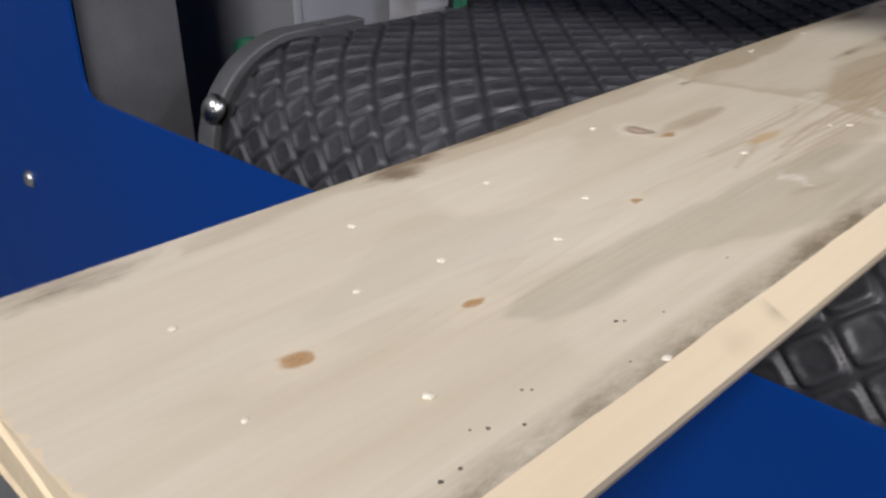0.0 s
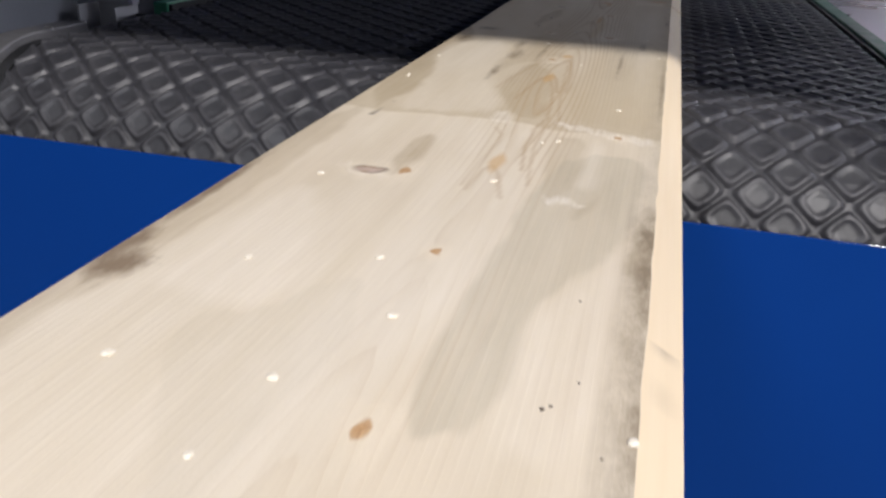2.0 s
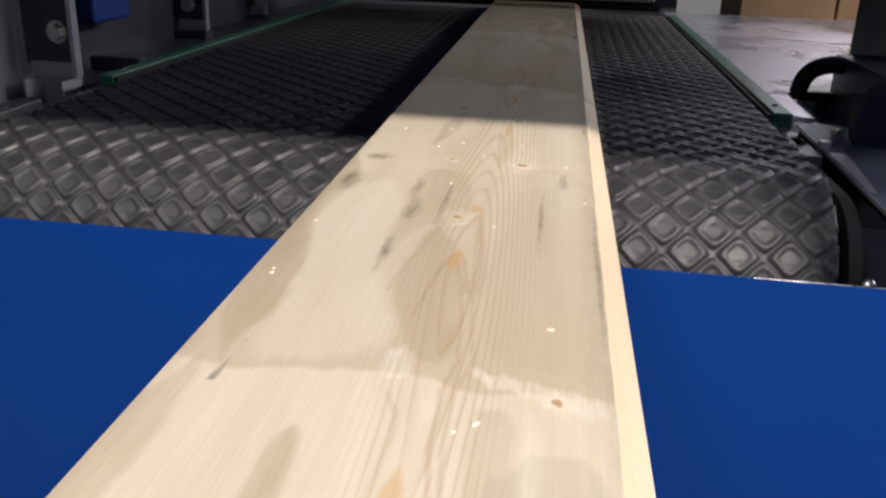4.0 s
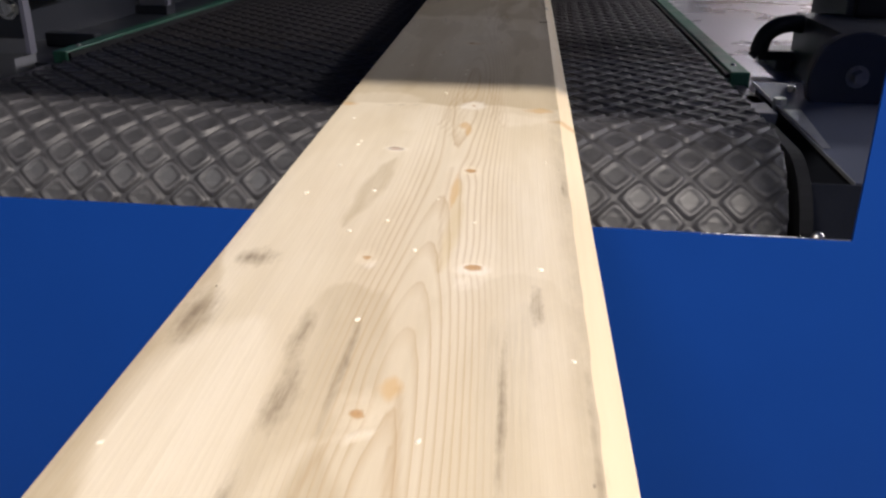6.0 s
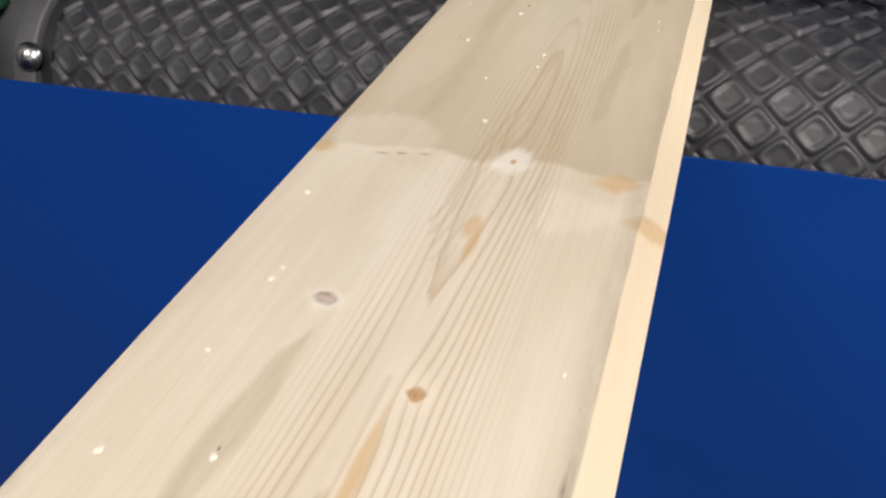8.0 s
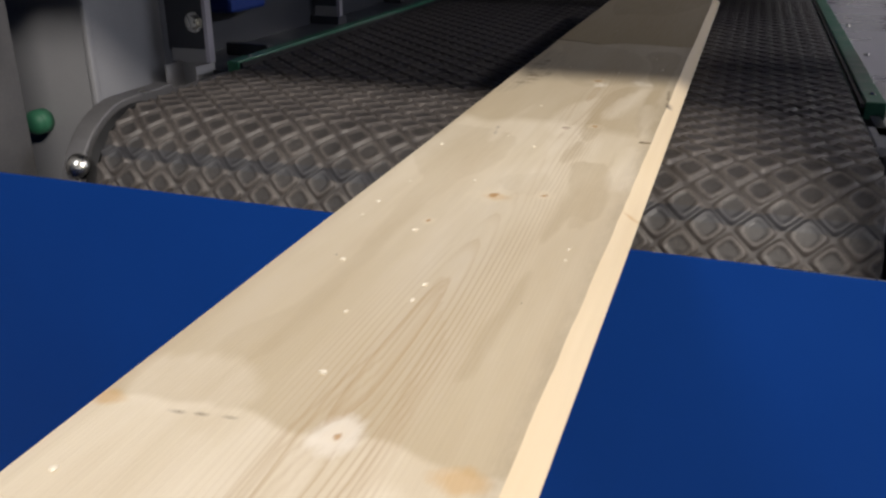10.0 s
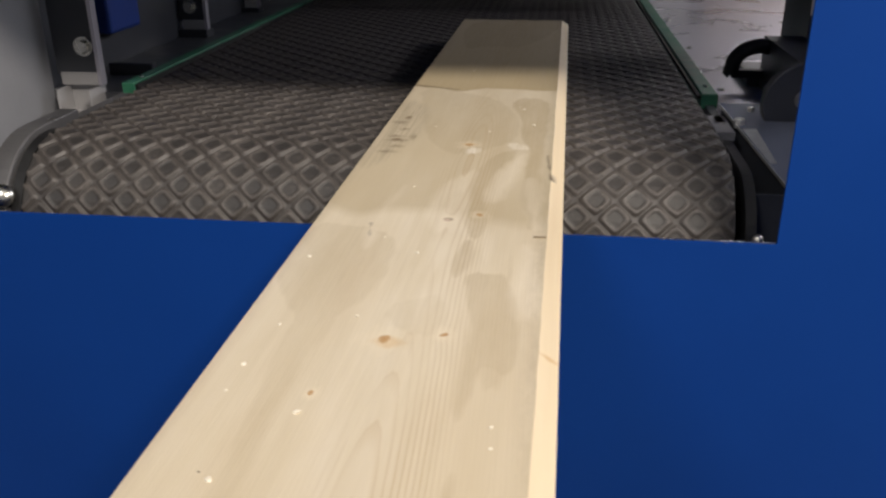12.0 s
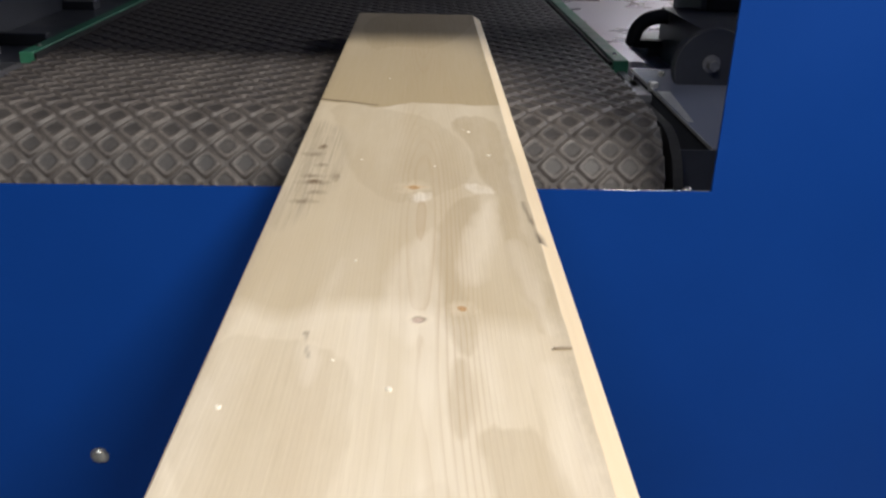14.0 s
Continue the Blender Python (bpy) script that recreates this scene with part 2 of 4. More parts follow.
def belt_at(u):
    """Pose on the loop at length u along it, from the rear of the top run towards the front."""
    u = u % LOOP
    top = YB - YC
    if u < top:
        return pose(0, YB - u, BZ)
    u -= top
    if u < math.pi * R:
        a = u / R
        return pose(0, YC - R * math.sin(a), ZC + R * math.cos(a), math.degrees(a))
    u -= math.pi * R
    if u < top:
        return pose(0, YC + u, ZC - R, 180)
    a = math.pi + (u - top) / R
    return pose(0, YB - R * math.sin(a), ZC + R * math.cos(a), math.degrees(a))


BELT_OB = thing("conveyor_belt", "dark grey rubber conveyor belt with a raised diamond grip pattern", "conveyor belt")
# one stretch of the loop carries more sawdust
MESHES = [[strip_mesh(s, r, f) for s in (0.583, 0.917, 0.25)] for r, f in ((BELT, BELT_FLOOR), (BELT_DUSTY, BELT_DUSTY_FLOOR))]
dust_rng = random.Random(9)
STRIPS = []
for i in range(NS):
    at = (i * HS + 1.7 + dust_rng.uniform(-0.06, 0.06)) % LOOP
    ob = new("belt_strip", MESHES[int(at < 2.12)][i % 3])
    ob.parent = BELT_OB
    STRIPS.append(ob)

conv = thing("belt_conveyor", "steel belt conveyor with rounded side plates and rollers", "conveyor")
part("front_roller", rod(B(), (XL, YC, ZC), (XR, YC, ZC), R - 0.009, 64), DARK, conv)
part("rear_roller", rod(B(), (XL, YB, ZC), (XR, YB, ZC), R - 0.009, 64), DARK, conv)
part("slider_bed", box(B(), XL + 0.002, XR - 0.002, YC, YB, BZ - 0.03, BZ - 0.009), STEEL, conv)


def nose_outline(r, y_end):
    pts = [(YC - r * math.sin(a), ZC + r * math.cos(a)) for a in [math.pi * k / 24 for k in range(25)]]
    return pts + [(y_end, ZC - r), (y_end, ZC + r)]


part("left_side_plate", prism_x(B(), nose_outline(R + 0.003, 0.29), XL - 0.046, XL - 0.018), GUARD, conv, bevel=0.002)
part("left_side_plate", box(B(), XL - 0.030, XL - 0.014, 0.29, YB, ZC - 0.05, BZ - 0.008), GUARD, conv)
# nose of the right plate is black: the gap's shade is in its colour
part("right_side_plate", prism_x(B(), nose_outline(R - 0.022, 0.36), XR + 0.016, XR + 0.028), BLACK, conv)
part("right_side_plate", box(B(), XR + 0.016, XR + 0.028, 0.36, YB, ZC - 0.05, BZ - 0.012), DARK, conv)
# added black disc stands in for the shaded gap between plate and belt
part("end_disc", rod(B(), (XL - 0.015, YC, ZC), (XL - 0.002, YC, ZC), R - 0.004, 64), BLACK, conv, "black disc added for the dark gap beside the belt")
part("axle", rod(B(), (XL - 0.018, YC, ZC), (XL, YC, ZC), 0.03), DARK, conv)
part("axle", rod(B(), (XR, YC, ZC), (XR + 0.016, YC, ZC), 0.03), DARK, conv)


def dome(bm, c, r, axis):
    """A domed bolt head that looks along axis."""
    m = Matrix.Translation(c) @ Vector(axis).to_track_quat("Z", "Y").to_matrix().to_4x4() @ Matrix.Diagonal((1, 1, 0.6, 1))
    bmesh.ops.create_uvsphere(bm, u_segments=20, v_segments=10, radius=r, matrix=m)
    return bm


part("nose_bolt", dome(B(), (XL - 0.021, 0.095, -0.092), 0.0150, (0.1, -1, 0.55)), ZINC, conv, "domed chrome bolt", smooth=True)
part("nose_screw", dome(B(), (XL - 0.024, 0.232, BZ + 0.001), 0.006, (0, 0, 1)), ZINC, conv, smooth=True)
part("end_bracket", box(B(), XR + 0.008, XR + 0.032, 0.310, 0.40, BZ - 0.024, BZ - 0.012), IRON, conv, "bare steel bracket", bevel=0.001)
part("low_screw", dome(B(), (XR + 0.022, 0.085, -0.105), 0.006, (-0.2, -1, 0.5)), ZINC, conv, smooth=True)


def rail(x0, x1, y0, deep, top):
    t = thing("guide_rail", "green plastic guide rail along the conveyor belt edge", "guide rail", "guide rails beside the belt")
    outline = [(x0, BZ - deep), (x1, BZ - deep), (x1, BZ + top), (x0, BZ + top)]
    part("strip", prism_y(B(), outline, y0, YB - 0.02), GREEN, t, bevel=0.002)
    part("rail_screw", dome(B(), ((x0 + x1) / 2, y0 + 0.05, BZ + top), 0.004, (0, 0, 1)), ZINC, t, smooth=True)
    part("black_lip", box(B(), *((x0 - 0.005, x0) if x0 > 0 else (x1, x1 + 0.004)), y0 + 0.004, YB - 0.03, BZ - 0.004, BZ + top - 0.003), BLACK, t)


rail(XL - 0.026, XL - 0.006, 0.435, 0.009, 0.008)
rail(XR + 0.009, XR + 0.033, 0.460, 0.018, 0.004)
tray = thing("side_tray", "shiny bare sheet-steel tray beside the conveyor", "tray")
part("tray_sheet", box(B(), XR + 0.034, 1.08, 0.42, 2.30, -0.072, -0.068), STEEL, tray)
part("tray_upstand", box(B(), XR + 0.032, XR + 0.0345, 0.52, 2.30, -0.072, -0.053), STEEL, tray)
for y in (0.66, 1.055, 1.45):
    part("tray_screw", dome(B(), (0.497, y, -0.068), 0.006, (0, 0, 1)), ZINC, tray, smooth=True)


def carton(x, y, w, d, h):
    t = thing("cardboard_box", "brown closed cardboard box standing behind the tray", "box", "boxes behind the tray", at=pose(x, y, FLOOR_Z))
    part("body", box(B(), 0, w, 0, d, 0, h), CARD, t, bevel=0.004)
    part("tape", box(B(), w / 2 - 0.025, w / 2 + 0.025, -0.001, d, h - 0.12, h + 0.001), varied("parcel_tape", (0.30, 0.20, 0.10), (0.36, 0.25, 0.14), 20, (0.2, 0.3)), t)


carton(0.74, 2.42, 0.30, 0.4, 1.10)
carton(1.06, 2.46, 0.42, 0.4, 1.24)

# pressure roller and cross beam at the far end
pr = thing("pressure_roller", "black rubber pressure roller across the conveyor", "roller")
part("rubber_sleeve", rod(B(), (XL + 0.01, 1.55, 0.055), (XR - 0.03, 1.55, 0.055), 0.062, 48), BLACK, pr, bevel=0.012)
part("shaft", rod(B(), (-0.60, 1.55, 0.055), (0.50, 1.55, 0.055), 0.015), ZINC, pr)
beam = thing("cross_beam", "pale grey steel cross beam above the conveyor", "beam")
part("bar", box(B(), -0.42, 0.36, 1.38, 1.42, 0.026, 0.10), GREY, beam, bevel=0.003)
part("end_plate", box(B(), 0.36, 0.41, 1.39, 1.41, 0.016, 0.16), DARK, beam)
part("end_plate", box(B(), -0.47, -0.42, 1.39, 1.41, 0.016, 0.16), DARK, beam)

# ---- left side inside ----
lw = thing("inner_side_sheet", "grey painted inner side sheet with a folded front edge", "panel")
part("front_fold", box(B(), -1.09, -0.572, 0.300, 0.304, -0.60, 0.85), SLATE, lw)
part("fold_edge", box(B(), -0.578, -0.568, 0.292, 0.304, -0.60, 0.85), SLATE, lw, bevel=0.003)
part("side", box(B(), -0.576, -0.572, 0.304, 0.46, -0.60, 0.85), SLATE, lw)
part("lower_shelf", box(B(), -0.572, XL - 0.034, 0.30, 0.46, -0.125, -0.12), DARK, lw)
plug = finish("green_plug", dome(rod(B(), (-0.676, 0.282, -0.104), (-0.676, 0.300, -0.104), 0.018), (-0.676, 0.282, -0.104), 0.018, (0, -1, 0)), GREEN, smooth=True)
tagged(plug, "round green plastic plug in the grey sheet", "plug")
# dark sheet added as the black background behind the posts
dark = thing("dark_backing", "dark steel sheet added behind the posts along the conveyor", "plate")
part("plate", box(B(), -0.60, -0.59, 0.47, 2.0, -0.20, 0.85), DARK, dark)
part("ledge", box(B(), -0.59, XL - 0.034, 0.47, 2.0, -0.062, -0.050), DARK, dark)
bx = finish("gearbox", box(B(), -0.588, -0.545, 0.62, 0.735, 0.015, 0.22), BLUE_IN, bevel=0.006)
tagged(bx, "dark blue painted gearbox behind the guard post", "gearbox")


def post(y, x0, x1, zb, zbolt, xb, bracket):
    t = thing("guard_post", "black steel guard post with a bolt on a side bracket", "post", "posts beside the conveyor")
    part("upright", box(B(), x0, x1 - 0.006, y, y + 0.012, zb + 0.016, 0.85), DARK, t, bevel=0.001)
    part("foot_face", box(B(), x0 + 0.006, x1 - 0.006, y - 0.002, y + 0.012, zb, zb + 0.02), GREY, t, bevel=0.001)
    part("edge_strip", box(B(), x1 - 0.006, x1, y - 0.002, y + 0.013, zb, 0.85), STEEL, t)
    bolt = part("bolt", rod(B(), (xb, y - 0.009, zbolt), (xb, y, zbolt), 0.011, 6), ZINC, t, "zinc hexagon bolt", bevel=0.001)
    part("washer", rod(B(), (xb, y - 0.002, zbolt), (xb, y, zbolt), 0.015, 24), ZINC, bolt)
    if bracket:
        bm = B()
        box(bm, x0 + 0.01, x0 + 0.013, y - 0.03, y + 0.02, zb - 0.044, zb - 0.002)
        box(bm, x1 - 0.010, x1 - 0.007, y - 0.03, y + 0.02, zb - 0.044, zb - 0.002)
        box(bm, x0 + 0.013, x1 - 0.010, y - 0.03, y + 0.02, zb - 0.047, zb - 0.044)
        box(bm, x0 + 0.013, x1 - 0.010, y + 0.012, y + 0.018, zb - 0.044, zb - 0.002)
        part("foot_bracket", bm, GREY, t, "open grey channel bracket")
    else:
        part("foot_bracket", box(B(), x0, x1, y - 0.01, y + 0.03, -0.05, zb), DARK, t)


post(0.455, -0.558, -0.485, -0.036, 0.024, -0.508, True)
post(1.00, -0.588, -0.526, -0.034, 0.014, -0.562, False)
post(1.40, -0.589, -0.545, -0.040, -0.010, -0.558, False)
sp = finish("spacer_bar", box(B(), -0.55, -0.47, 0.60, 0.62, -0.05, -0.03), DARK, bevel=0.002)
tagged(sp, "small dark spacer bar on the ledge", "bar")

# ---- right side inside ----
cp = thing("cover_plate", "dark sloping cover plate beside the front roller", "plate")


def sloped(corners, thick):
    """A thin sloping plate over four corners."""
    bm = B()
    up = [bm.verts.new(p) for p in corners]
    lo = [bm.verts.new((p[0], p[1], p[2] - thick)) for p in corners]
    bm.faces.new(up)
    bm.faces.new(lo[::-1])
    for k in range(len(up)):
        bm.faces.new((up[k], lo[k], lo[(k + 1) % len(up)], up[(k + 1) % len(up)]))
    return bm


part("plate", sloped([(0.452, 0.42, -0.034), (0.498, 0.165, -0.078), (0.80, 0.165, -0.078), (0.80, 0.42, -0.034)], 0.003), NAVY, cp)
part("under_body", sloped([(0.456, 0.42, -0.040), (0.502, 0.168, -0.084), (0.80, 0.168, -0.084), (0.80, 0.42, -0.040)], 0.30), DARK, cp)
part("apron", box(B(), XR + 0.030, 0.80, 0.160, 0.163, -0.40, -0.079), DARK, cp)
part("bright_edge", sloped([(0.4505, 0.42, -0.0335), (0.4965, 0.165, -0.0775), (0.4978, 0.165, -0.0775), (0.4518, 0.42, -0.0335)], 0.0042), BRIGHT, cp, "worn bright sheet edge")
# pale strip laid on the plate as its glare; no such part there
part("reflecting_strip", sloped([(0.4685, 0.335, -0.0475), (0.4860, 0.238, -0.0643), (0.4940, 0.238, -0.0643), (0.4870, 0.335, -0.0475)], 0.0006), BRIGHT, cp, "bright metal strip put in for the glare on the plate")
part("hex_screw", rod(B(), (0.468, 0.354, -0.052), (0.468, 0.354, -0.039), 0.0075, 6), BRIGHT, cp, "zinc hexagon screw", bevel=0.0008)
part("small_screw", rod(B(), (0.490, 0.395, -0.040), (0.490, 0.395, -0.033), 0.005, 6), ZINC, cp, "zinc hexagon screw")
drive = thing("drive_unit", "black drive motor with a clamping lever beside the belt", "motor")
part("motor_block", box(B(), 0.625, 0.799, 0.668, 0.847, -0.037, 0.201), DARK, drive, bevel=0.006)
part("motor_lid", box(B(), 0.633, 0.792, 0.658, 0.671, 0.015, 0.188), BLACK, drive, bevel=0.003)
part("bearing_plate", rod(B(), (0.552, 0.362, -0.02), (0.552, 0.38, -0.02), 0.055, 40), DARK, drive, bevel=0.002)
nut = part("nut", rod(B(), (0.549, 0.346, -0.014), (0.549, 0.362, -0.014), 0.0085, 6), IRON, drive, "dull steel hexagon nut", bevel=0.001)
part("washer", rod(B(), (0.549, 0.360, -0.014), (0.549, 0.3625, -0.014), 0.0125, 24), IRON, nut)
part("foot", box(B(), 0.565, 0.70, 0.375, 0.70, -0.068, 0.016), DARK, drive)


def tube(points, radius):
    """A rounded bent bar through the points."""
    cu = bpy.data.curves.new("bar", "CURVE")
    cu.dimensions, cu.bevel_depth, cu.bevel_resolution, cu.use_fill_caps = "3D", radius, 4, True
    s = cu.splines.new("BEZIER")
    s.bezier_points.add(len(points) - 1)
    for p, c in zip(s.bezier_points, points):
        p.co = c
        p.handle_left_type = p.handle_right_type = "AUTO"
    tmp = bpy.data.objects.new("bar", cu)
    me = bpy.data.meshes.new_from_object(tmp)
    bpy.data.objects.remove(tmp)
    return me


lever = new("lever", tube([(0.507, 0.655, -0.037), (0.517, 0.655, -0.009), (0.545, 0.658, 0.005), (0.581, 0.665, 0.001), (0.639, 0.681, -0.001)], 0.0125))
lever.data.materials.append(BLACK)
lever.data.shade_smooth()
lever.parent = drive
part("lever_bar", box(B(), 0.514, 0.639, 0.671, 0.688, -0.050, -0.037), BLACK, drive, bevel=0.002)
# dark block added to fill the black area below the lever
part("clamp_block", box(B(), 0.545, 0.639, 0.691, 0.809, -0.068, -0.047), DARK, drive, bevel=0.003)
part("lever_tip", rod(B(), (0.499, 0.654, -0.042), (0.512, 0.655, -0.027), 0.0065, 12), BLACK, drive)

# ---- bolts on the front panel ----


def panel_bolt(x, z):
    t = thing("panel_bolt", "domed zinc bolt in the blue front panel", "bolt", "bolts of the front panel", at=pose(x, 0, z))
    part("head", dome(B(), (0, -0.0015, 0), 0.0098, (0, -1, 0)), ZINC, t, smooth=True)
    part("washer", rod(B(), (0, -0.0018, 0), (0, 0, 0), 0.0108, 24), ZINC, t)
    return t


for x, z in ((-0.235, -0.411), (0.369, -0.404), (-0.71, -0.21)):
    panel_bolt(x, z)

# ---- the board ----
W = 0.19
Y0, Y1 = -0.270, 2.43
KNOTS = [  # x, y, half width, half length, depth of colour: brown ones, then dark eyes
    (0.108, -0.197, 0.0051, 0.0086, 0.8), (0.123, -0.134, 0.0035, 0.0067, 0.9), (0.112, -0.018, 0.0028, 0.0039, 0.9),
    (0.100, 0.393, 0.0049, 0.0059, 0.75), (0.125, 0.685, 0.0041, 0.0051, 0.95), (0.096, 1.175, 0.0065, 0.0067, 0.7),
    (0.132, 1.185, 0.0035, 0.0042, 0.85), (0.134, 1.390, 0.0035, 0.0039, 0.9), (0.103, 1.588, 0.0061, 0.0061, 0.6),
    (0.057, 0.067, 0.0079, 0.0059, 0.7), (0.073, 0.071, 0.0034, 0.0086, 0.6), (0.167, 0.172, 0.0035, 0.0044, 0.7),
    (0.067, 0.731, 0.0042, 0.0034, 0.75), (0.079, 0.536, 0.0035, 0.0039, 0.8), (0.136, 0.528, 0.0057, 0.0055, 0.75),
    (0.116, 0.867, 0.0035, 0.0050, 0.35), (0.109, 1.376, 0.0030, 0.0031, 0.5), (0.069, 1.112, 0.0021, 0.0027, 0.8)]
HOLLOWS = [(0.057, 0.067, 0.0078, 0.0046), (0.067, 0.731, 0.0046, 0.0036), (0.109, 1.376, 0.0034, 0.0032)]  # fallen-out knots with a dark rim
EYES = [(0.116, 0.868, 0.0105, 0.0140), (0.067, 0.731, 0.0080, 0.0060), (0.136, 0.526, 0.0085, 0.0070)]  # pale bark ring round a knot
BROWN = [(0.010, -0.066, 0.0100, 0.0150), (0.003, -0.050, 0.0060, 0.0200), (0.003, 0.020, 0.0030, 0.0500), (0.021, 1.690, 0.0040, 0.0070), (0.024, 1.600, 0.0050, 0.0060)]  # rot along the edge
STAIN = [  # dark mould and dirt
    (0.010, -0.225, 0.008, 0.028), (0.021, 0.530, 0.010, 0.010), (0.012, 0.465, 0.007, 0.024),
    (0.065, 0.450, 0.004, 0.020), (0.069, 0.400, 0.005, 0.022), (0.066, 0.322, 0.003, 0.028), (0.168, 0.488, 0.003, 0.016),
    (0.154, 0.400, 0.0018, 0.050), (0.088, 0.425, 0.002, 0.040), (0.015, 1.668, 0.009, 0.006), (0.026, 1.640, 0.006, 0.005), (0.021, 1.612, 0.010, 0.005), (0.024, 1.597, 0.012, 0.005), (0.030, 1.575, 0.007, 0.005), (0.021, 1.555, 0.009, 0.005), (0.040, 1.612, 0.003, 0.012),
     (0.188, 0.320, 0.0015, 0.090), (0.187, 0.655, 0.002, 0.014)]
RESIN = [
    (0.110, 0.411, 0.005, 0.010), (0.108, 0.318, 0.004, 0.020), (0.113, 0.800, 0.005, 0.012), (0.117, 0.786, 0.003, 0.018), (0.175, 0.856, 0.013, 0.010),
    (0.117, 0.645, 0.003, 0.035), (0.103, 1.590, 0.009, 0.006), (0.006, 0.862, 0.009, 0.007), 
    (0.198, 0.822, 0.016, 0.009), (0.198, 1.171, 0.006, 0.004), (0.112, 0.100, 0.004, 0.020), (0.100, 1.172, 0.010, 0.008)]
SPECKS = [(0.170, -0.185), (0.173, -0.181), (0.168, -0.161), (0.170, -0.159), (0.179, -0.205), (0.165, -0.110), (0.173, -0.094), (0.179, -0.173), (0.179, -0.198), (0.167, -0.108), (0.168, -0.042), (0.182, -0.127), (0.145, 0.759), (0.066, 0.642), (0.012, 0.493), (0.186, 0.360), (0.159, 1.010), (0.145, 0.761), (0.159, 0.990), (0.034, 1.039), (0.185, 0.693)]
CRACKS = [((0.002, 1.858), (0.060, 1.838), 0.0024), ((0.190, 1.485), (0.186, 1.560), 0.0012), ((0.028, 0.860), (0.075, 0.867), 0.0004), ((0.190, 0.835), (0.193, 0.822), 0.0010),
          ((0.199, -0.268), (0.197, -0.06), 0.0008), ((0.048, 1.36), (0.052, 1.335), 0.0010), ((0.024, 0.165), (0.026, 0.20), 0.0010)]


def smooth_noise(x, y, sx, sy, seed):
    """Soft random field with features of sx by sy metres."""
    rng = np.random.RandomState(seed)
    g = rng.rand(int((Y1 - Y0) / sy) + 4, int(0.22 / sx) + 4)
    u, v = (x + 0.005) / sx, (y - Y0) / sy
    i, j = np.floor(u).astype(int), np.floor(v).astype(int)
    fu, fv = u - i, v - j
    fu, fv = fu * fu * (3 - 2 * fu), fv * fv * (3 - 2 * fv)
    return (g[j, i] * (1 - fu) + g[j, i + 1] * fu) * (1 - fv) + (g[j + 1, i] * (1 - fu) + g[j + 1, i + 1] * fu) * fv


def spots(x, y, rows, flame=0.0):
    """1 in the middle of each spot, 0.5 at its rim, 0 outside; flame: how far it tapers along the grain and wanders."""
    out = np.zeros_like(x)
    if flame:
        wx = (smooth_noise(x, y, 0.05, 0.07, 21) - 0.5) * 0.022 * flame + (smooth_noise(x, y, 0.012, 0.03, 22) - 0.5) * 0.002 * flame
        wy = (smooth_noise(x, y, 0.030, 0.09, 23) - 0.5) * 0.06 * flame + (smooth_noise(x, y, 0.004, 0.05, 24) - 0.5) * 0.02 * flame
    for cx, cy, rx, ry, *_ in rows:
        if flame:
            d = np.abs(x + wx * min(1.0, rx / 0.02) - cx) / rx + np.abs((y + wy * min(1.0, ry / 0.09) - cy) / ry) ** 1.6
        else:
            d = np.sqrt(((x - cx) / rx) ** 2 + ((y - cy) / ry) ** 2)
        out = np.maximum(out, np.clip(1.0 - d / 2, 0, 1))
    return out

WEAR, VEINS = [], []


def wear(kind, depth, *outline):
    """A patch of the face with an outline of its own: weathered skin, painted shade at the far end, mould, grey
    weathering, yellow sap or bare planed wood, torn fibres.
    """
    for _ in range(2):
        pts = []
        for a, b in zip(outline, outline[1:] + outline[:1]):
            pts += [(0.75 * a[0] + 0.25 * b[0], 0.75 * a[1] + 0.25 * b[1]), (0.25 * a[0] + 0.75 * b[0], 0.25 * a[1] + 0.75 * b[1])]
        outline = tuple(pts)
    WEAR.append((kind, depth, outline))


def vein(width, depth, *course, lines=1):
    """Dark resinous late-wood lines along the face, one beside another."""
    for k in range(lines):
        VEINS.append((width, depth * (1 - 0.12 * k), tuple((x + 0.0032 * k * (1 + 0.25 * math.sin(9 * y)), y - 0.010 * k) for x, y in course)))


wear('skin_and_shade', 0.85, (-0.004, 0.551), (-0.004, 0.444), (-0.003, 0.351), (-0.004, 0.262), (0.022, 0.173), (0.021, 0.198), (0.029, 0.232), (0.028, 0.292), (0.014, 0.355), (0.013, 0.412), (0.023, 0.455), (0.009, 0.511))
wear('skin_and_shade', 0.46, (0.069, 0.513), (0.061, 0.462), (0.062, 0.385), (0.065, 0.306), (0.068, 0.316), (0.079, 0.373), (0.102, 0.384), (0.110, 0.407), (0.100, 0.494))
wear('skin_and_shade', 0.62, (0.087, 0.375), (0.076, 0.279), (0.099, 0.213), (0.107, 0.194), (0.122, 0.199), (0.115, 0.282), (0.108, 0.327), (0.094, 0.377))
wear('skin_and_shade', 0.24, (0.106, 0.474), (0.136, 0.516), (0.183, 0.529), (0.187, 0.401), (0.189, 0.185), (0.171, 0.194), (0.152, 0.198), (0.133, 0.202))
wear('skin_and_shade', 0.68, (-0.004, 0.126), (0.001, 0.170), (0.013, 0.117), (0.010, 0.065), (0.013, 0.007), (0.022, -0.044), (0.001, -0.055), (-0.000, -0.010), (-0.002, 0.036))
wear('skin_and_shade', 0.8, (0.070, 0.141), (0.061, 0.128), (0.062, 0.101), (0.067, 0.063), (0.074, 0.068), (0.073, 0.085), (0.075, 0.104))
wear('skin_and_shade', 0.5, (0.135, 0.168), (0.133, 0.118), (0.140, 0.063), (0.146, 0.050), (0.152, 0.076), (0.154, 0.098), (0.152, 0.157))
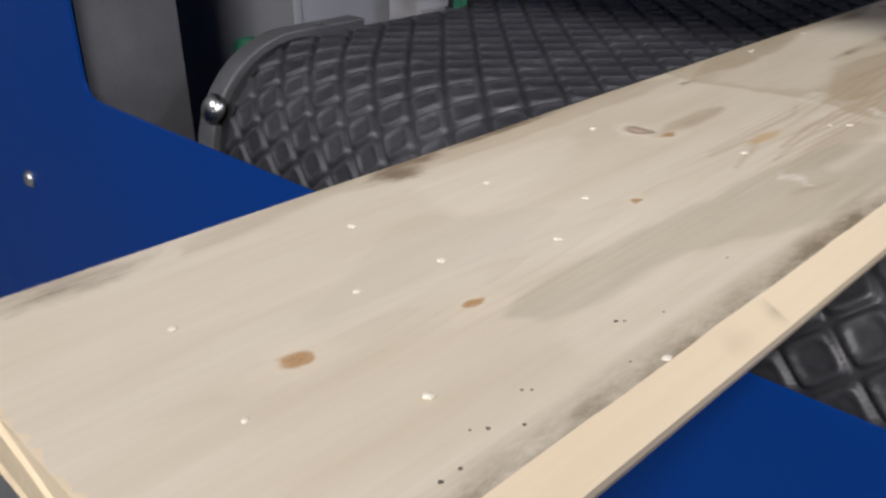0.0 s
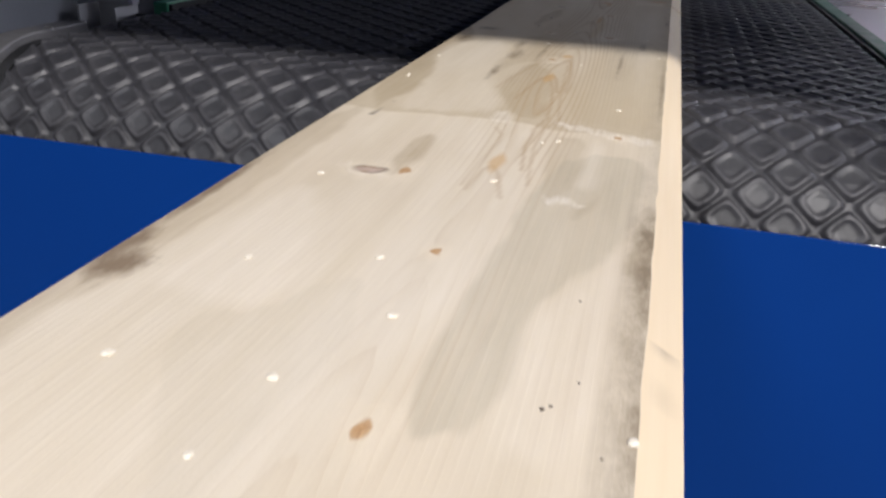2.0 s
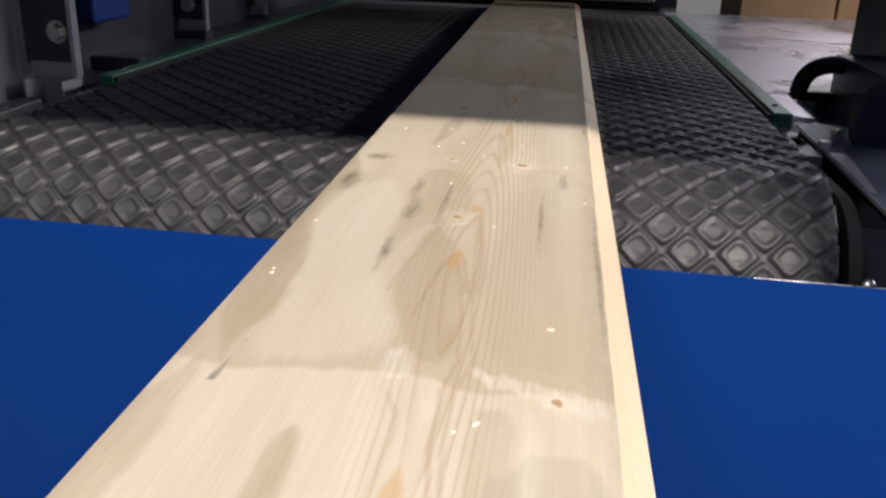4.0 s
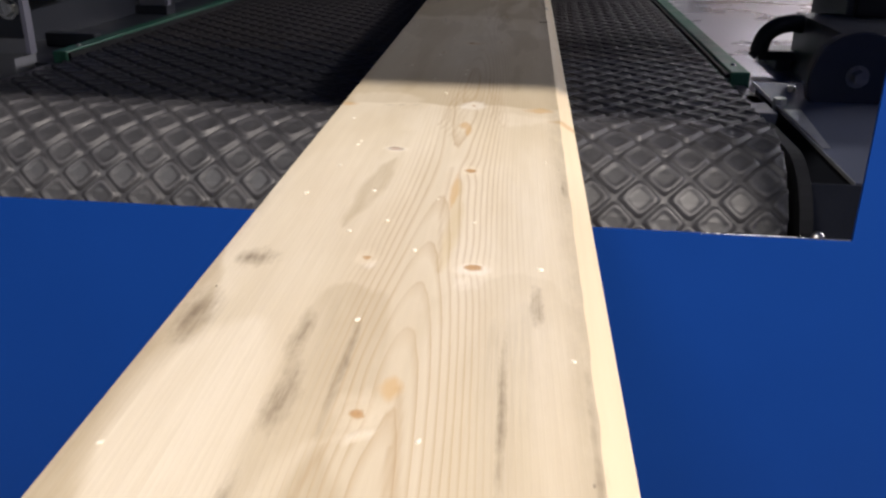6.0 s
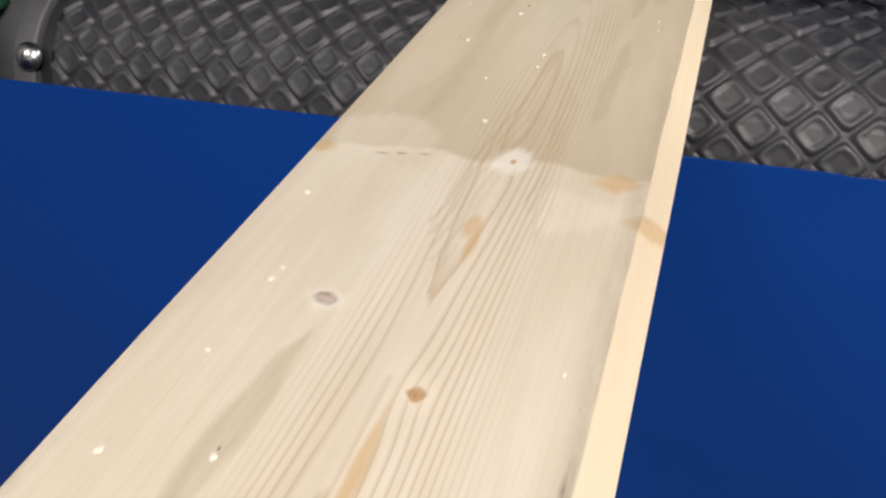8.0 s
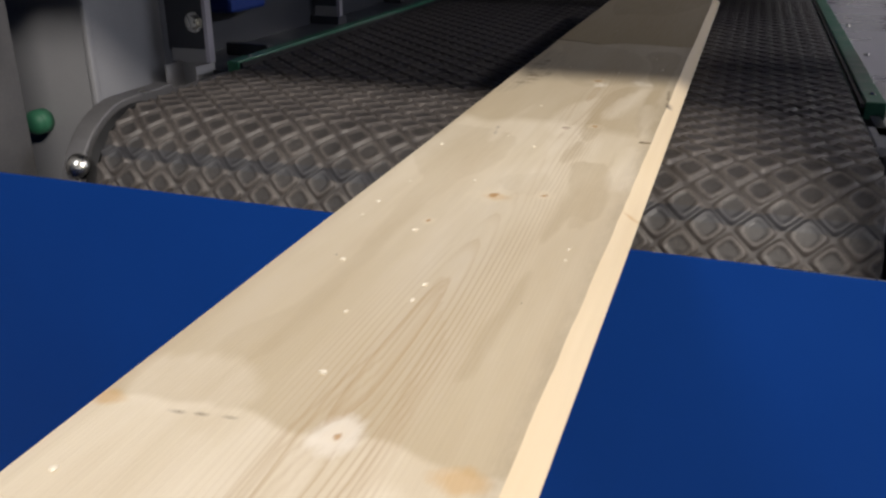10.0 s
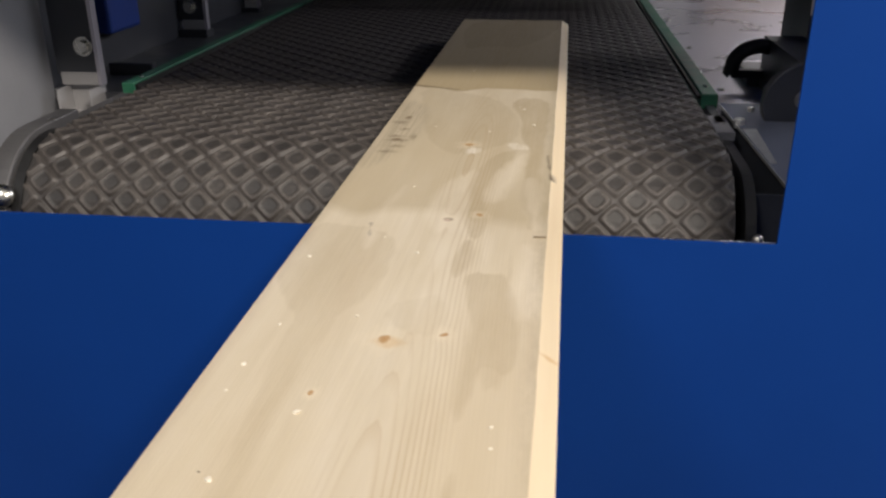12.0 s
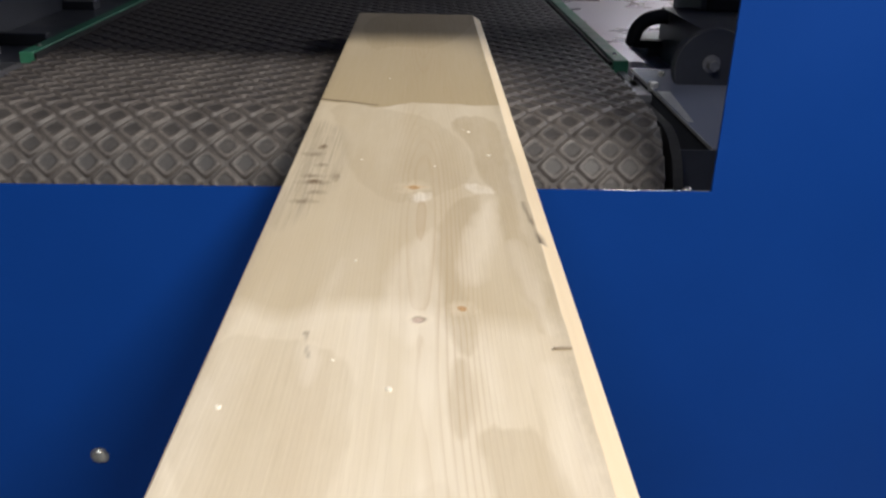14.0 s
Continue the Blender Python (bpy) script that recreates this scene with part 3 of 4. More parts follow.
wear('skin_and_shade', 0.75, (0.157, 0.056), (0.155, 0.033), (0.159, 0.040), (0.164, 0.059), (0.165, 0.076), (0.160, 0.054))
wear('skin_and_shade', 0.6, (0.190, 0.036), (0.183, 0.014), (0.180, -0.016), (0.191, -0.014))
wear('bare', 0.5, (0.152, 0.161), (0.154, 0.098), (0.152, 0.076), (0.163, 0.076), (0.163, 0.125), (0.160, 0.160))
wear('bare', 0.45, (-0.003, 0.419), (0.039, 0.477), (0.061, 0.431), (0.067, 0.309), (0.074, 0.278), (0.098, 0.210), (0.058, 0.188), (0.025, 0.185), (0.030, 0.286))
wear('mould', 0.35, (0.006, 0.463), (0.028, 0.491), (0.031, 0.451), (0.011, 0.427), (0.002, 0.372), (0.009, 0.326), (0.006, 0.275), (0.018, 0.315), (0.009, 0.348), (0.013, 0.402))
wear('skin_and_shade', 0.65, (0.063, 0.700), (0.054, 0.624), (0.057, 0.573), (0.062, 0.587), (0.074, 0.655), (0.072, 0.715))
wear('mould', 0.28, (0.068, 0.505), (0.063, 0.455), (0.065, 0.403), (0.062, 0.375), (0.066, 0.329), (0.065, 0.304), (0.069, 0.313), (0.072, 0.366), (0.080, 0.393), (0.086, 0.399), (0.083, 0.451), (0.081, 0.494))
wear('mould', 0.4, (0.136, 0.424), (0.143, 0.466), (0.156, 0.475), (0.170, 0.493), (0.170, 0.448), (0.164, 0.387), (0.158, 0.332), (0.147, 0.330), (0.149, 0.385))
wear('skin_and_shade', 0.5, (0.190, 0.370), (0.189, 0.328), (0.188, 0.279), (0.186, 0.278), (0.185, 0.327))
wear('bare', 0.3, (0.124, 0.504), (0.116, 0.428), (0.122, 0.335), (0.127, 0.299), (0.130, 0.363), (0.138, 0.458), (0.137, 0.506))
wear('yellow', 0.5, (0.118, 0.673), (0.116, 0.639), (0.118, 0.600), (0.115, 0.552), (0.118, 0.515), (0.122, 0.527), (0.127, 0.584), (0.122, 0.652))
wear('skin_and_shade', 0.55, (0.134, 1.253), (0.139, 1.280), (0.170, 1.274), (0.181, 1.167), (0.171, 1.139), (0.157, 1.157), (0.156, 1.112), (0.149, 1.086), (0.147, 1.136), (0.147, 1.206))
wear('skin_and_shade', 0.5, (0.153, 1.061), (0.150, 1.017), (0.146, 0.973), (0.150, 0.920), (0.157, 0.931), (0.158, 0.984), (0.158, 1.037))
wear('skin_and_shade', 0.2, (0.090, 1.222), (0.090, 1.198), (0.120, 1.175), (0.134, 1.204), (0.122, 1.243))
wear('skin_and_shade', 0.3, (0.051, 0.988), (0.024, 0.934), (0.030, 0.902), (0.061, 0.915), (0.058, 0.991), (0.053, 1.122), (0.065, 1.228), (0.027, 1.223))
wear('bare', 0.45, (0.000, 0.896), (0.008, 0.862), (0.038, 0.860), (0.067, 0.863), (0.072, 0.887), (0.047, 0.910), (0.021, 0.907))
wear('bare', 0.35, (0.054, 0.853), (0.055, 0.821), (0.064, 0.774), (0.080, 0.786), (0.075, 0.847))
wear('bare', 0.5, (0.137, 0.841), (0.140, 0.800), (0.162, 0.805), (0.188, 0.822), (0.181, 0.833), (0.155, 0.844))
wear('mould', 0.75, (-0.004, 1.727), (0.001, 1.587), (0.007, 1.500), (0.020, 1.513), (0.036, 1.564), (0.045, 1.630), (0.042, 1.726), (0.023, 1.762), (0.005, 1.781))
wear('skin_and_shade', 0.75, (0.130, 1.793), (0.153, 1.689), (0.155, 1.621), (0.168, 1.575), (0.166, 1.513), (0.165, 1.424), (0.176, 1.381), (0.176, 1.350), (0.181, 1.440), (0.180, 1.535), (0.183, 1.651), (0.184, 1.802))
wear('skin_and_shade', 0.4, (0.008, 1.852), (0.081, 1.818), (0.127, 1.778), (0.153, 1.680), (0.150, 1.607), (0.115, 1.561), (0.082, 1.554), (0.051, 1.616), (0.030, 1.744))
wear('skin_and_shade', 0.6, (0.132, 1.556), (0.159, 1.581), (0.143, 1.518), (0.134, 1.465), (0.133, 1.423), (0.142, 1.381), (0.142, 1.355), (0.135, 1.332), (0.127, 1.355), (0.121, 1.394), (0.119, 1.464), (0.121, 1.512))
wear('bare', 0.55, (0.162, 1.569), (0.143, 1.512), (0.134, 1.463), (0.134, 1.422), (0.145, 1.414), (0.156, 1.465), (0.165, 1.540))
wear('bare', 0.5, (0.121, 1.517), (0.096, 1.472), (0.087, 1.422), (0.093, 1.355), (0.115, 1.342), (0.123, 1.394), (0.121, 1.464))
wear('bare', 0.7, (0.049, 1.350), (0.046, 1.343), (0.055, 1.304), (0.058, 1.331), (0.054, 1.350))
wear('bare', 0.45, (0.137, 1.357), (0.138, 1.333), (0.147, 1.295), (0.151, 1.312), (0.148, 1.344), (0.142, 1.363))
wear('bare', 0.45, (0.167, 1.493), (0.167, 1.448), (0.172, 1.391), (0.183, 1.353), (0.184, 1.409), (0.180, 1.475))
wear('bare', 0.4, (0.057, 1.445), (0.045, 1.379), (0.046, 1.352), (0.052, 1.355), (0.059, 1.406), (0.061, 1.458))
# far end of the board: the shade lying there is put into the colour
wear('skin_and_shade', 0.8, (0.004, 2.435), (0.035, 2.098), (0.070, 2.159), (0.132, 2.126), (0.194, 2.357), (0.194, 2.459))
wear('bare', 0.55, (0.172, 1.339), (0.173, 1.288), (0.165, 1.247), (0.175, 1.209), (0.190, 1.205), (0.190, 1.272), (0.184, 1.325))
wear('skin_and_shade', 0.38, (0.163, 1.324), (0.170, 1.271), (0.163, 1.240), (0.149, 1.225), (0.142, 1.185), (0.155, 1.152), (0.165, 1.120), (0.173, 1.142), (0.165, 1.199), (0.169, 1.226), (0.166, 1.255))
wear('skin_and_shade', 0.55, (0.124, 1.332), (0.122, 1.269), (0.131, 1.265), (0.138, 1.295), (0.133, 1.343))
wear('skin_and_shade', 0.35, (-0.004, 1.359), (0.044, 1.352), (0.075, 1.340), (0.081, 1.251), (0.050, 1.169), (0.019, 1.219), (-0.002, 1.264))
wear('grey', 0.58, (0.133, -0.134), (0.145, -0.131), (0.150, -0.120), (0.156, -0.102), (0.155, -0.080), (0.154, -0.056), (0.165, -0.022), (0.179, 0.011), (0.185, 0.088), (0.183, 0.140), (0.146, 0.133), (0.135, 0.063), (0.132, -0.019), (0.130, -0.068), (0.129, -0.102))
wear('skin_and_shade', 0.6, (0.001, -0.174), (-0.001, -0.065), (-0.003, 0.105), (0.011, 0.202), (0.020, 0.131), (0.019, -0.009), (0.017, -0.069), (0.017, -0.083), (0.009, -0.111), (0.017, -0.149), (0.019, -0.188))
wear('bare', 0.55, (0.025, -0.072), (0.028, -0.048), (0.032, 0.042), (0.052, 0.026), (0.075, -0.061), (0.069, -0.084), (0.050, -0.084))
wear('grey', 0.22, (0.053, -0.089), (0.071, -0.086), (0.078, -0.066), (0.092, -0.039), (0.106, -0.090), (0.100, -0.129), (0.099, -0.166), (0.087, -0.190), (0.075, -0.142), (0.054, -0.116))
wear('bare', 0.45, (0.154, -0.067), (0.156, -0.055), (0.166, -0.027), (0.178, 0.018), (0.181, -0.043), (0.182, -0.089), (0.181, -0.119), (0.174, -0.135), (0.153, -0.133), (0.155, -0.110))
wear('torn', 0.95, (0.099, 1.569), (0.104, 1.579), (0.119, 1.576), (0.117, 1.560), (0.105, 1.553))
wear('torn', 0.7, (0.139, 1.604), (0.156, 1.600), (0.172, 1.575), (0.154, 1.571), (0.144, 1.583))
wear('torn', 0.75, (0.090, 0.187), (0.090, 0.204), (0.098, 0.212), (0.105, 0.195), (0.105, 0.181), (0.097, 0.178))
wear('torn', 0.7, (0.123, 0.195), (0.140, 0.193), (0.165, 0.184), (0.189, 0.175), (0.188, 0.157), (0.172, 0.164), (0.154, 0.171), (0.135, 0.181))
wear('torn', 0.7, (0.038, 0.067), (0.045, 0.074), (0.049, 0.066), (0.062, 0.065), (0.072, 0.065), (0.066, 0.059), (0.051, 0.060))
wear('torn', 0.85, (0.140, 0.057), (0.146, 0.063), (0.151, 0.057), (0.163, 0.058), (0.152, 0.047), (0.148, 0.048))
wear('torn', 0.55, (0.125, 0.515), (0.138, 0.522), (0.150, 0.515), (0.141, 0.506), (0.130, 0.495))
wear('torn', 0.8, (0.097, 0.382), (0.105, 0.380), (0.112, 0.387), (0.107, 0.377), (0.102, 0.373))
wear('torn', 0.6, (0.076, 0.527), (0.081, 0.535), (0.086, 0.530), (0.083, 0.522))
wear('torn', 0.35, (0.098, 0.857), (0.109, 0.834), (0.119, 0.813), (0.123, 0.818), (0.116, 0.840), (0.124, 0.842), (0.131, 0.870), (0.121, 0.879), (0.104, 0.876))
vein(0.001, 0.8, (0.096, 0.243), (0.101, 0.302), (0.108, 0.322), (0.115, 0.282), (0.120, 0.238), (0.123, 0.200), (0.119, 0.173), (0.120, 0.135), (0.126, 0.092))
vein(0.001, 0.6, (0.115, 0.374), (0.120, 0.296), (0.125, 0.239), (0.130, 0.201), (0.125, 0.174), (0.124, 0.143), (0.132, 0.071))
vein(0.0012, 0.6, (0.106, 0.055), (0.108, 0.087), (0.111, 0.095), (0.116, 0.084), (0.123, 0.049))
vein(0.001, 0.5, (0.103, 0.060), (0.104, 0.111), (0.105, 0.138), (0.104, 0.153), (0.098, 0.168))
vein(0.0016, 0.75, (0.100, 0.292), (0.103, 0.316), (0.109, 0.329), (0.113, 0.317), (0.119, 0.273))
vein(0.0014, 0.6, (0.113, 0.412), (0.117, 0.381), (0.122, 0.336), (0.124, 0.274))
vein(0.001, 0.5, (0.112, 0.692), (0.112, 0.607), (0.119, 0.521))
vein(0.0012, 0.5, (0.092, 0.373), (0.088, 0.344), (0.081, 0.297), (0.078, 0.269))
vein(0.0009, 0.6, (0.091, 0.799), (0.095, 0.821), (0.094, 0.862), (0.101, 0.920), (0.105, 0.942), (0.106, 0.982), (0.107, 1.028), lines=5)
vein(0.001, 0.5, (0.133, 0.829), (0.135, 0.849), (0.132, 0.894), (0.128, 0.925), (0.126, 0.978), lines=4)


def near(x, y, ax, ay, bx, by):
    """Distance from a stretch between two places."""
    t = np.clip(((x - ax) * (bx - ax) + (y - ay) * (by - ay)) / ((bx - ax) ** 2 + (by - ay) ** 2 + 1e-12), 0, 1)
    return np.hypot(x - ax - t * (bx - ax), y - ay - t * (by - ay))


def patches(x, y, kind):
    """How strongly each place is worn in that way: patches with a crisp but ragged rim, long fibres torn along the grain."""
    out = np.zeros_like(x)
    wx = x + (smooth_noise(x, y, 0.006, 0.020, 41) - 0.5) * 0.0030 + (smooth_noise(x, y, 0.003, 0.012, 42) - 0.5) * 0.0012
    wy = y + (smooth_noise(x, y, 0.0045, 0.04, 43) - 0.5) * 0.009
    for k, depth, pts in WEAR:
        if k != kind:
            continue
        px, py = [q[0] for q in pts], [q[1] for q in pts]
        pick = np.nonzero((x > min(px) - 0.015) & (x < max(px) + 0.015) & (y > min(py) - 0.03) & (y < max(py) + 0.03))[0]
        u, v = wx[pick], wy[pick]
        inside, dist = np.zeros(len(u), bool), np.full(len(u), 1.0)
        for (ax, ay), (bx, by) in zip(pts, pts[1:] + pts[:1]):
            dist = np.minimum(dist, near(u, v, ax, ay, bx, by))
            if ay != by:
                inside ^= ((ay > v) != (by > v)) & (u < (bx - ax) * (v - ay) / (by - ay) + ax)
        rim = {"mould": 0.016, "grey": 0.004, "bare": 0.010, "torn": 0.006}.get(kind, 0.0042)
        out[pick] = np.maximum(out[pick], depth * np.clip(0.5 + np.where(inside, dist, -dist) / rim, 0, 1))
    return out


def veins(x, y):
    out = np.zeros_like(x)
    wx = x + (smooth_noise(x, y, 0.03, 0.06, 44) - 0.5) * 0.0014
    for width, depth, course in VEINS:
        d = np.full(len(x), 1.0)
        for (ax, ay), (bx, by) in zip(course, course[1:]):
            pick = np.nonzero((y > min(ay, by) - 0.01) & (y < max(ay, by) + 0.01))[0]
            d[pick] = np.minimum(d[pick], near(wx[pick], y[pick], ax, ay, bx, by))
        out = np.maximum(out, depth * np.clip(1.4 - d / width, 0, 1))
    return out


def board_wood():
    m = Mat("pine_wood", 0.55, 0.0, 0.35)
    v = m.coords()
    along = m.coords(260, 9, 260)
    wide = m.noise(m.coords(14, 3.0, 14), 1.0, 4, 0.6)
    fibre = m.noise(along, 1.0, 4, 0.65)
    ragged = m.noise(m.coords(150, 60, 150), 1.0, 5, 0.7)
    fine = m.noise(v, 900, 3)
    edge = lambda a, k=0.55, lo=0.44, hi=0.56: m.ramp(m.math("ADD", m.attr(a), m.math("MULTIPLY", m.math("SUBTRACT", ragged, 0.5), k)), [(lo, 0.0), (hi, 1.0)])
    c = m.ramp(wide, [(0.3, (0.645, 0.545, 0.40)), (0.5, (0.70, 0.61, 0.465)), (0.7, (0.755, 0.675, 0.545))])
    c = m.mix(m.math("MULTIPLY", m.ramp(m.noise(m.coords(34, 1.8, 34), 1.0, 4, 0.55), [(0.46, 0.0), (0.55, 1.0)]), 0.14), c, (0.50, 0.42, 0.28))
    c = m.mix(m.math("MULTIPLY", m.attr("zone"), 0.58), c, (0.435, 0.345, 0.21))
    blotch = m.noise(m.coords(40, 9, 40), 1.0, 5, 0.65)
    comb = m.noise(m.coords(330, 7, 330), 1.0, 4, 0.7)
    mottle = m.math("MULTIPLY", m.ramp(blotch, [(0.30, 0.55), (0.66, 1.0)]), m.ramp(comb, [(0.34, 0.72), (0.60, 1.0)]))
    scratch = m.math("MULTIPLY", mottle, m.ramp(comb, [(0.40, 1.0), (0.58, 0.12)]))
    for key, tint in (("skin_and_shade", (0.40, 0.315, 0.195)), ("grey", (0.42, 0.375, 0.275)), ("yellow", (0.58, 0.44, 0.20)), ("mould", (0.25, 0.205, 0.145)), ("bare", (0.82, 0.735, 0.60))):
        f = m.ramp(m.math("ADD", m.attr(key), m.math("MULTIPLY", m.math("SUBTRACT", ragged, 0.5), 0.22)), [(0.06, 0.0), (0.94, 1.0)])
        c = m.mix(m.math("MULTIPLY", m.math("MULTIPLY", f, scratch if key == "mould" else mottle), 0.92), c, tint)
    # growth rings: thin dark late wood, stronger in some places
    ph = m.math("ADD", m.attr("ring"), m.math("MULTIPLY", fibre, 0.30))
    tooth = m.math("FRACT", ph)
    late = m.ramp(tooth, [(0.0, 0.10), (0.55, 0.0), (0.88, 0.7), (0.95, 1.0), (1.0, 0.10)])
    show = m.ramp(m.math("MULTIPLY", m.attr("grain"), m.noise(m.coords(26, 3.0, 26), 1.0, 3)), [(0.22, 0.0), (0.46, 0.95)])
    c = m.mix(m.math("MULTIPLY", m.math("MULTIPLY", late, show), 0.64), c, (0.42, 0.29, 0.16))
    c = m.mix(m.math("MULTIPLY", m.attr("vein"), 0.62), c, (0.38, 0.25, 0.13))
    c = m.mix(m.math("MULTIPLY", m.ramp(fibre, [(0.35, 1.0), (0.62, 0.0)]), 0.12), c, (0.45, 0.35, 0.24))
    c = m.mix(m.math("MULTIPLY", m.math("MULTIPLY", edge("torn", 1.3, 0.25, 1.05), m.ramp(comb, [(0.38, 0.35), (0.60, 1.0)])), 0.80), c, (0.85, 0.78, 0.67))
    c = m.mix(m.attr("fresh"), c, m.ramp(m.noise(m.coords(70, 2.5, 70), 1.0, 5, 0.6), [(0.3, (0.715, 0.575, 0.385)), (0.7, (0.775, 0.64, 0.445))]))
    c = m.mix(m.math("MULTIPLY", edge("resin", 0.55, 0.34, 0.74), 0.58), c, (0.56, 0.34, 0.13))
    streak = m.ramp(m.noise(m.coords(420, 25, 420), 1.0, 4, 0.7), [(0.35, 1.0), (0.65, 0.42)])
    c = m.mix(m.math("MULTIPLY", m.math("MULTIPLY", edge("stain", 1.1, 0.30, 1.05), streak), 0.90), c, (0.17, 0.125, 0.08))
    c = m.mix(m.math("MULTIPLY", edge("brown", 0.9, 0.36, 0.80), 0.78), c, (0.15, 0.095, 0.05))
    c = m.mix(m.math("MULTIPLY", edge("eye", 0.55, 0.36, 0.66), 0.60), c, (0.84, 0.79, 0.71))
    c = m.mix(m.math("MULTIPLY", m.attr("dirt"), m.ramp(m.noise(m.coords(110, 40, 110), 1.0, 5, 0.75), [(0.32, 0.25), (0.62, 1.0)]), True), c, (0.26, 0.205, 0.135))
    c = m.mix(m.math("MULTIPLY", edge("halo", 1.2, 0.30, 0.80), 0.36), c, (0.80, 0.69, 0.52))
    c = m.mix(m.ramp(m.math("ADD", m.attr("core"), m.math("MULTIPLY", m.math("SUBTRACT", ragged, 0.5), 0.25)), [(0.44, 0.0), (0.58, 0.80), (0.80, 0.92)]), c, m.ramp(fine, [(0.35, (0.36, 0.19, 0.075)), (0.65, (0.52, 0.31, 0.13))]))
    c = m.mix(m.math("MULTIPLY", m.attr("hollow"), 0.85), c, m.ramp(ragged, [(0.3, (0.46, 0.35, 0.28)), (0.7, (0.62, 0.50, 0.42))]))
    c = m.mix(m.math("MULTIPLY", m.attr("rim"), 0.85), c, (0.13, 0.085, 0.05))
    c = m.mix(m.attr("crack"), c, (0.05, 0.03, 0.02))
    m.colour(c)
    m.rough(m.ramp(fibre, [(0.3, 0.50), (0.7, 0.66)]))
    h = m.math("ADD", m.math("MULTIPLY", fibre, 0.5), m.math("ADD", m.math("MULTIPLY", fine, 0.2), m.math("MULTIPLY", late, 0.15)))
    h = m.math("ADD", h, m.math("MULTIPLY", edge("torn", 0.8, 0.25, 0.80), 0.9))
    h = m.math("SUBTRACT", h, m.math("ADD", m.math("MULTIPLY", m.attr("crack"), 1.5), m.math("MULTIPLY", m.attr("hollow"), 2.5)))
    m.bump(h, 0.32, 0.0008)
    return m.m


WOOD = board_wood()


def board():
    nx, ny = 120, 1700
    th = BZ + 0.0004
    px = list(np.linspace(0.0012, W, nx)) + [W + 0.0003, W + 0.0065, W + 0.0125, W + 0.0118, W + 0.004, W - 0.004, 0.002, 0.0, 0.0]
    pz = [0.0] * nx + [-0.0002, -0.0042, -0.0078, -0.0120, -0.026, th, th, th + 0.002, -0.0012]
    n = len(px)
    ys = np.linspace(Y0, Y1, ny)
    X = np.tile(np.array(px), (ny, 1))
    Z = np.tile(np.array(pz), (ny, 1))
    Y = np.repeat(ys[:, None], n, axis=1)
    # slight waves of the planed face, a splintered saw cut at the ends
    top = np.zeros(n)
    top[:nx] = 1
    Z = Z + top * (smooth_noise(X, Y, 0.03, 0.12, 3) - 0.5) * 0.0008
    X = X + ((np.arange(n) == nx - 1) | (np.arange(n) == nx)) * (smooth_noise(X, Y, 0.05, 0.018, 5) - 0.5) * 0.0008
    jag = (smooth_noise(np.clip(X, 0, W), Y * 0 + 0.3, 0.0025, 0.5, 8) - 0.5) * 0.004
    Y[0] += jag[0]
    Y[-1] -= np.abs(jag[-1])
    co = np.stack([X, Y, Z], -1).reshape(-1, 3)
    faces = []
    for j in range(ny - 1):
        a, b = j * n, (j + 1) * n
        faces += [(a + i, a + (i + 1) % n, b + (i + 1) % n, b + i) for i in range(n)]
    # sawn end faces, with vertices of their own
    X, Y, Z = (np.vstack([q, q[:1], q[-1:]]) for q in (X, Y, Z))
    co = np.stack([X, Y, Z], -1).reshape(-1, 3)
    faces.append(tuple(range(ny * n, (ny + 1) * n))[::-1])
    faces.append(tuple(range((ny + 1) * n, (ny + 2) * n)))
    me = bpy.data.meshes.new("pine_board")
    me.from_pydata(co.tolist(), [], faces)
    x, y = X.ravel(), Y.ravel()
    wob = lambda a, b, s: smooth_noise(x, y, a, b, s) - 0.5
    # rings: cylinders about a pith that wanders below the face; knots push them aside
    depth = 0.022 + 0.004 * np.sin(2 * np.pi * (y + 0.12) / 0.62) + 0.006 * wob(0.22, 0.5, 11)
    r = np.sqrt((x - 0.110 - 0.014 * wob(0.22, 0.40, 12)) ** 2 + depth ** 2)
    for kx, ky, rx, ry, _ in KNOTS:
        d2 = ((x - kx) / (rx * 2.2)) ** 2 + ((y - ky) / (ry * 4.0)) ** 2
        r = r + 0.0014 * np.exp(-d2)
    ring = r / 0.0025 + 4.5 * y + 0.35 * wob(0.02, 0.15, 13)
    grain = np.clip(1.40 - np.abs(x - 0.117) / 0.048, 0.04, 1.0) * np.interp(y, [-0.27, 0.00, 0.25, 0.95, 1.10, 2.5], [0.36, 0.50, 0.92, 1.0, 0.66, 0.62])
    # beyond each whorl of knots a tone fades along the board; far end darkest
    zone = np.zeros_like(x)
    for b, span, wave, deep in ((0.178, 0.42, 0.020, 0.9), (0.862, 0.36, 0.020, 1.0), (1.372, 0.95, 0.070, 1.0), (1.835, 1.50, 0.030, 1.7)):
        e = y - b - wave * wob(0.035, 0.3, int(b * 100)) - 0.004 * wob(0.008, 0.3, int(b * 100) + 1)
        zone = np.maximum(zone, np.clip(e / (wave * 0.4 - 0.004), 0, 1) * np.clip(1 - e / span, 0, 1) * deep)
    fields = {"ring": ring, "grain": grain, "zone": zone, "vein": veins(x, y), **{k: patches(x, y, k) for k in ("skin_and_shade", "grey", "yellow", "mould", "bare", "torn")}, "stain": spots(x, y, STAIN), "eye": spots(x, y, EYES), "brown": spots(x, y, BROWN), "resin": spots(x, y, RESIN, 0.25)}
    core, halo, crack = np.zeros_like(x), np.zeros_like(x), np.zeros_like(x)
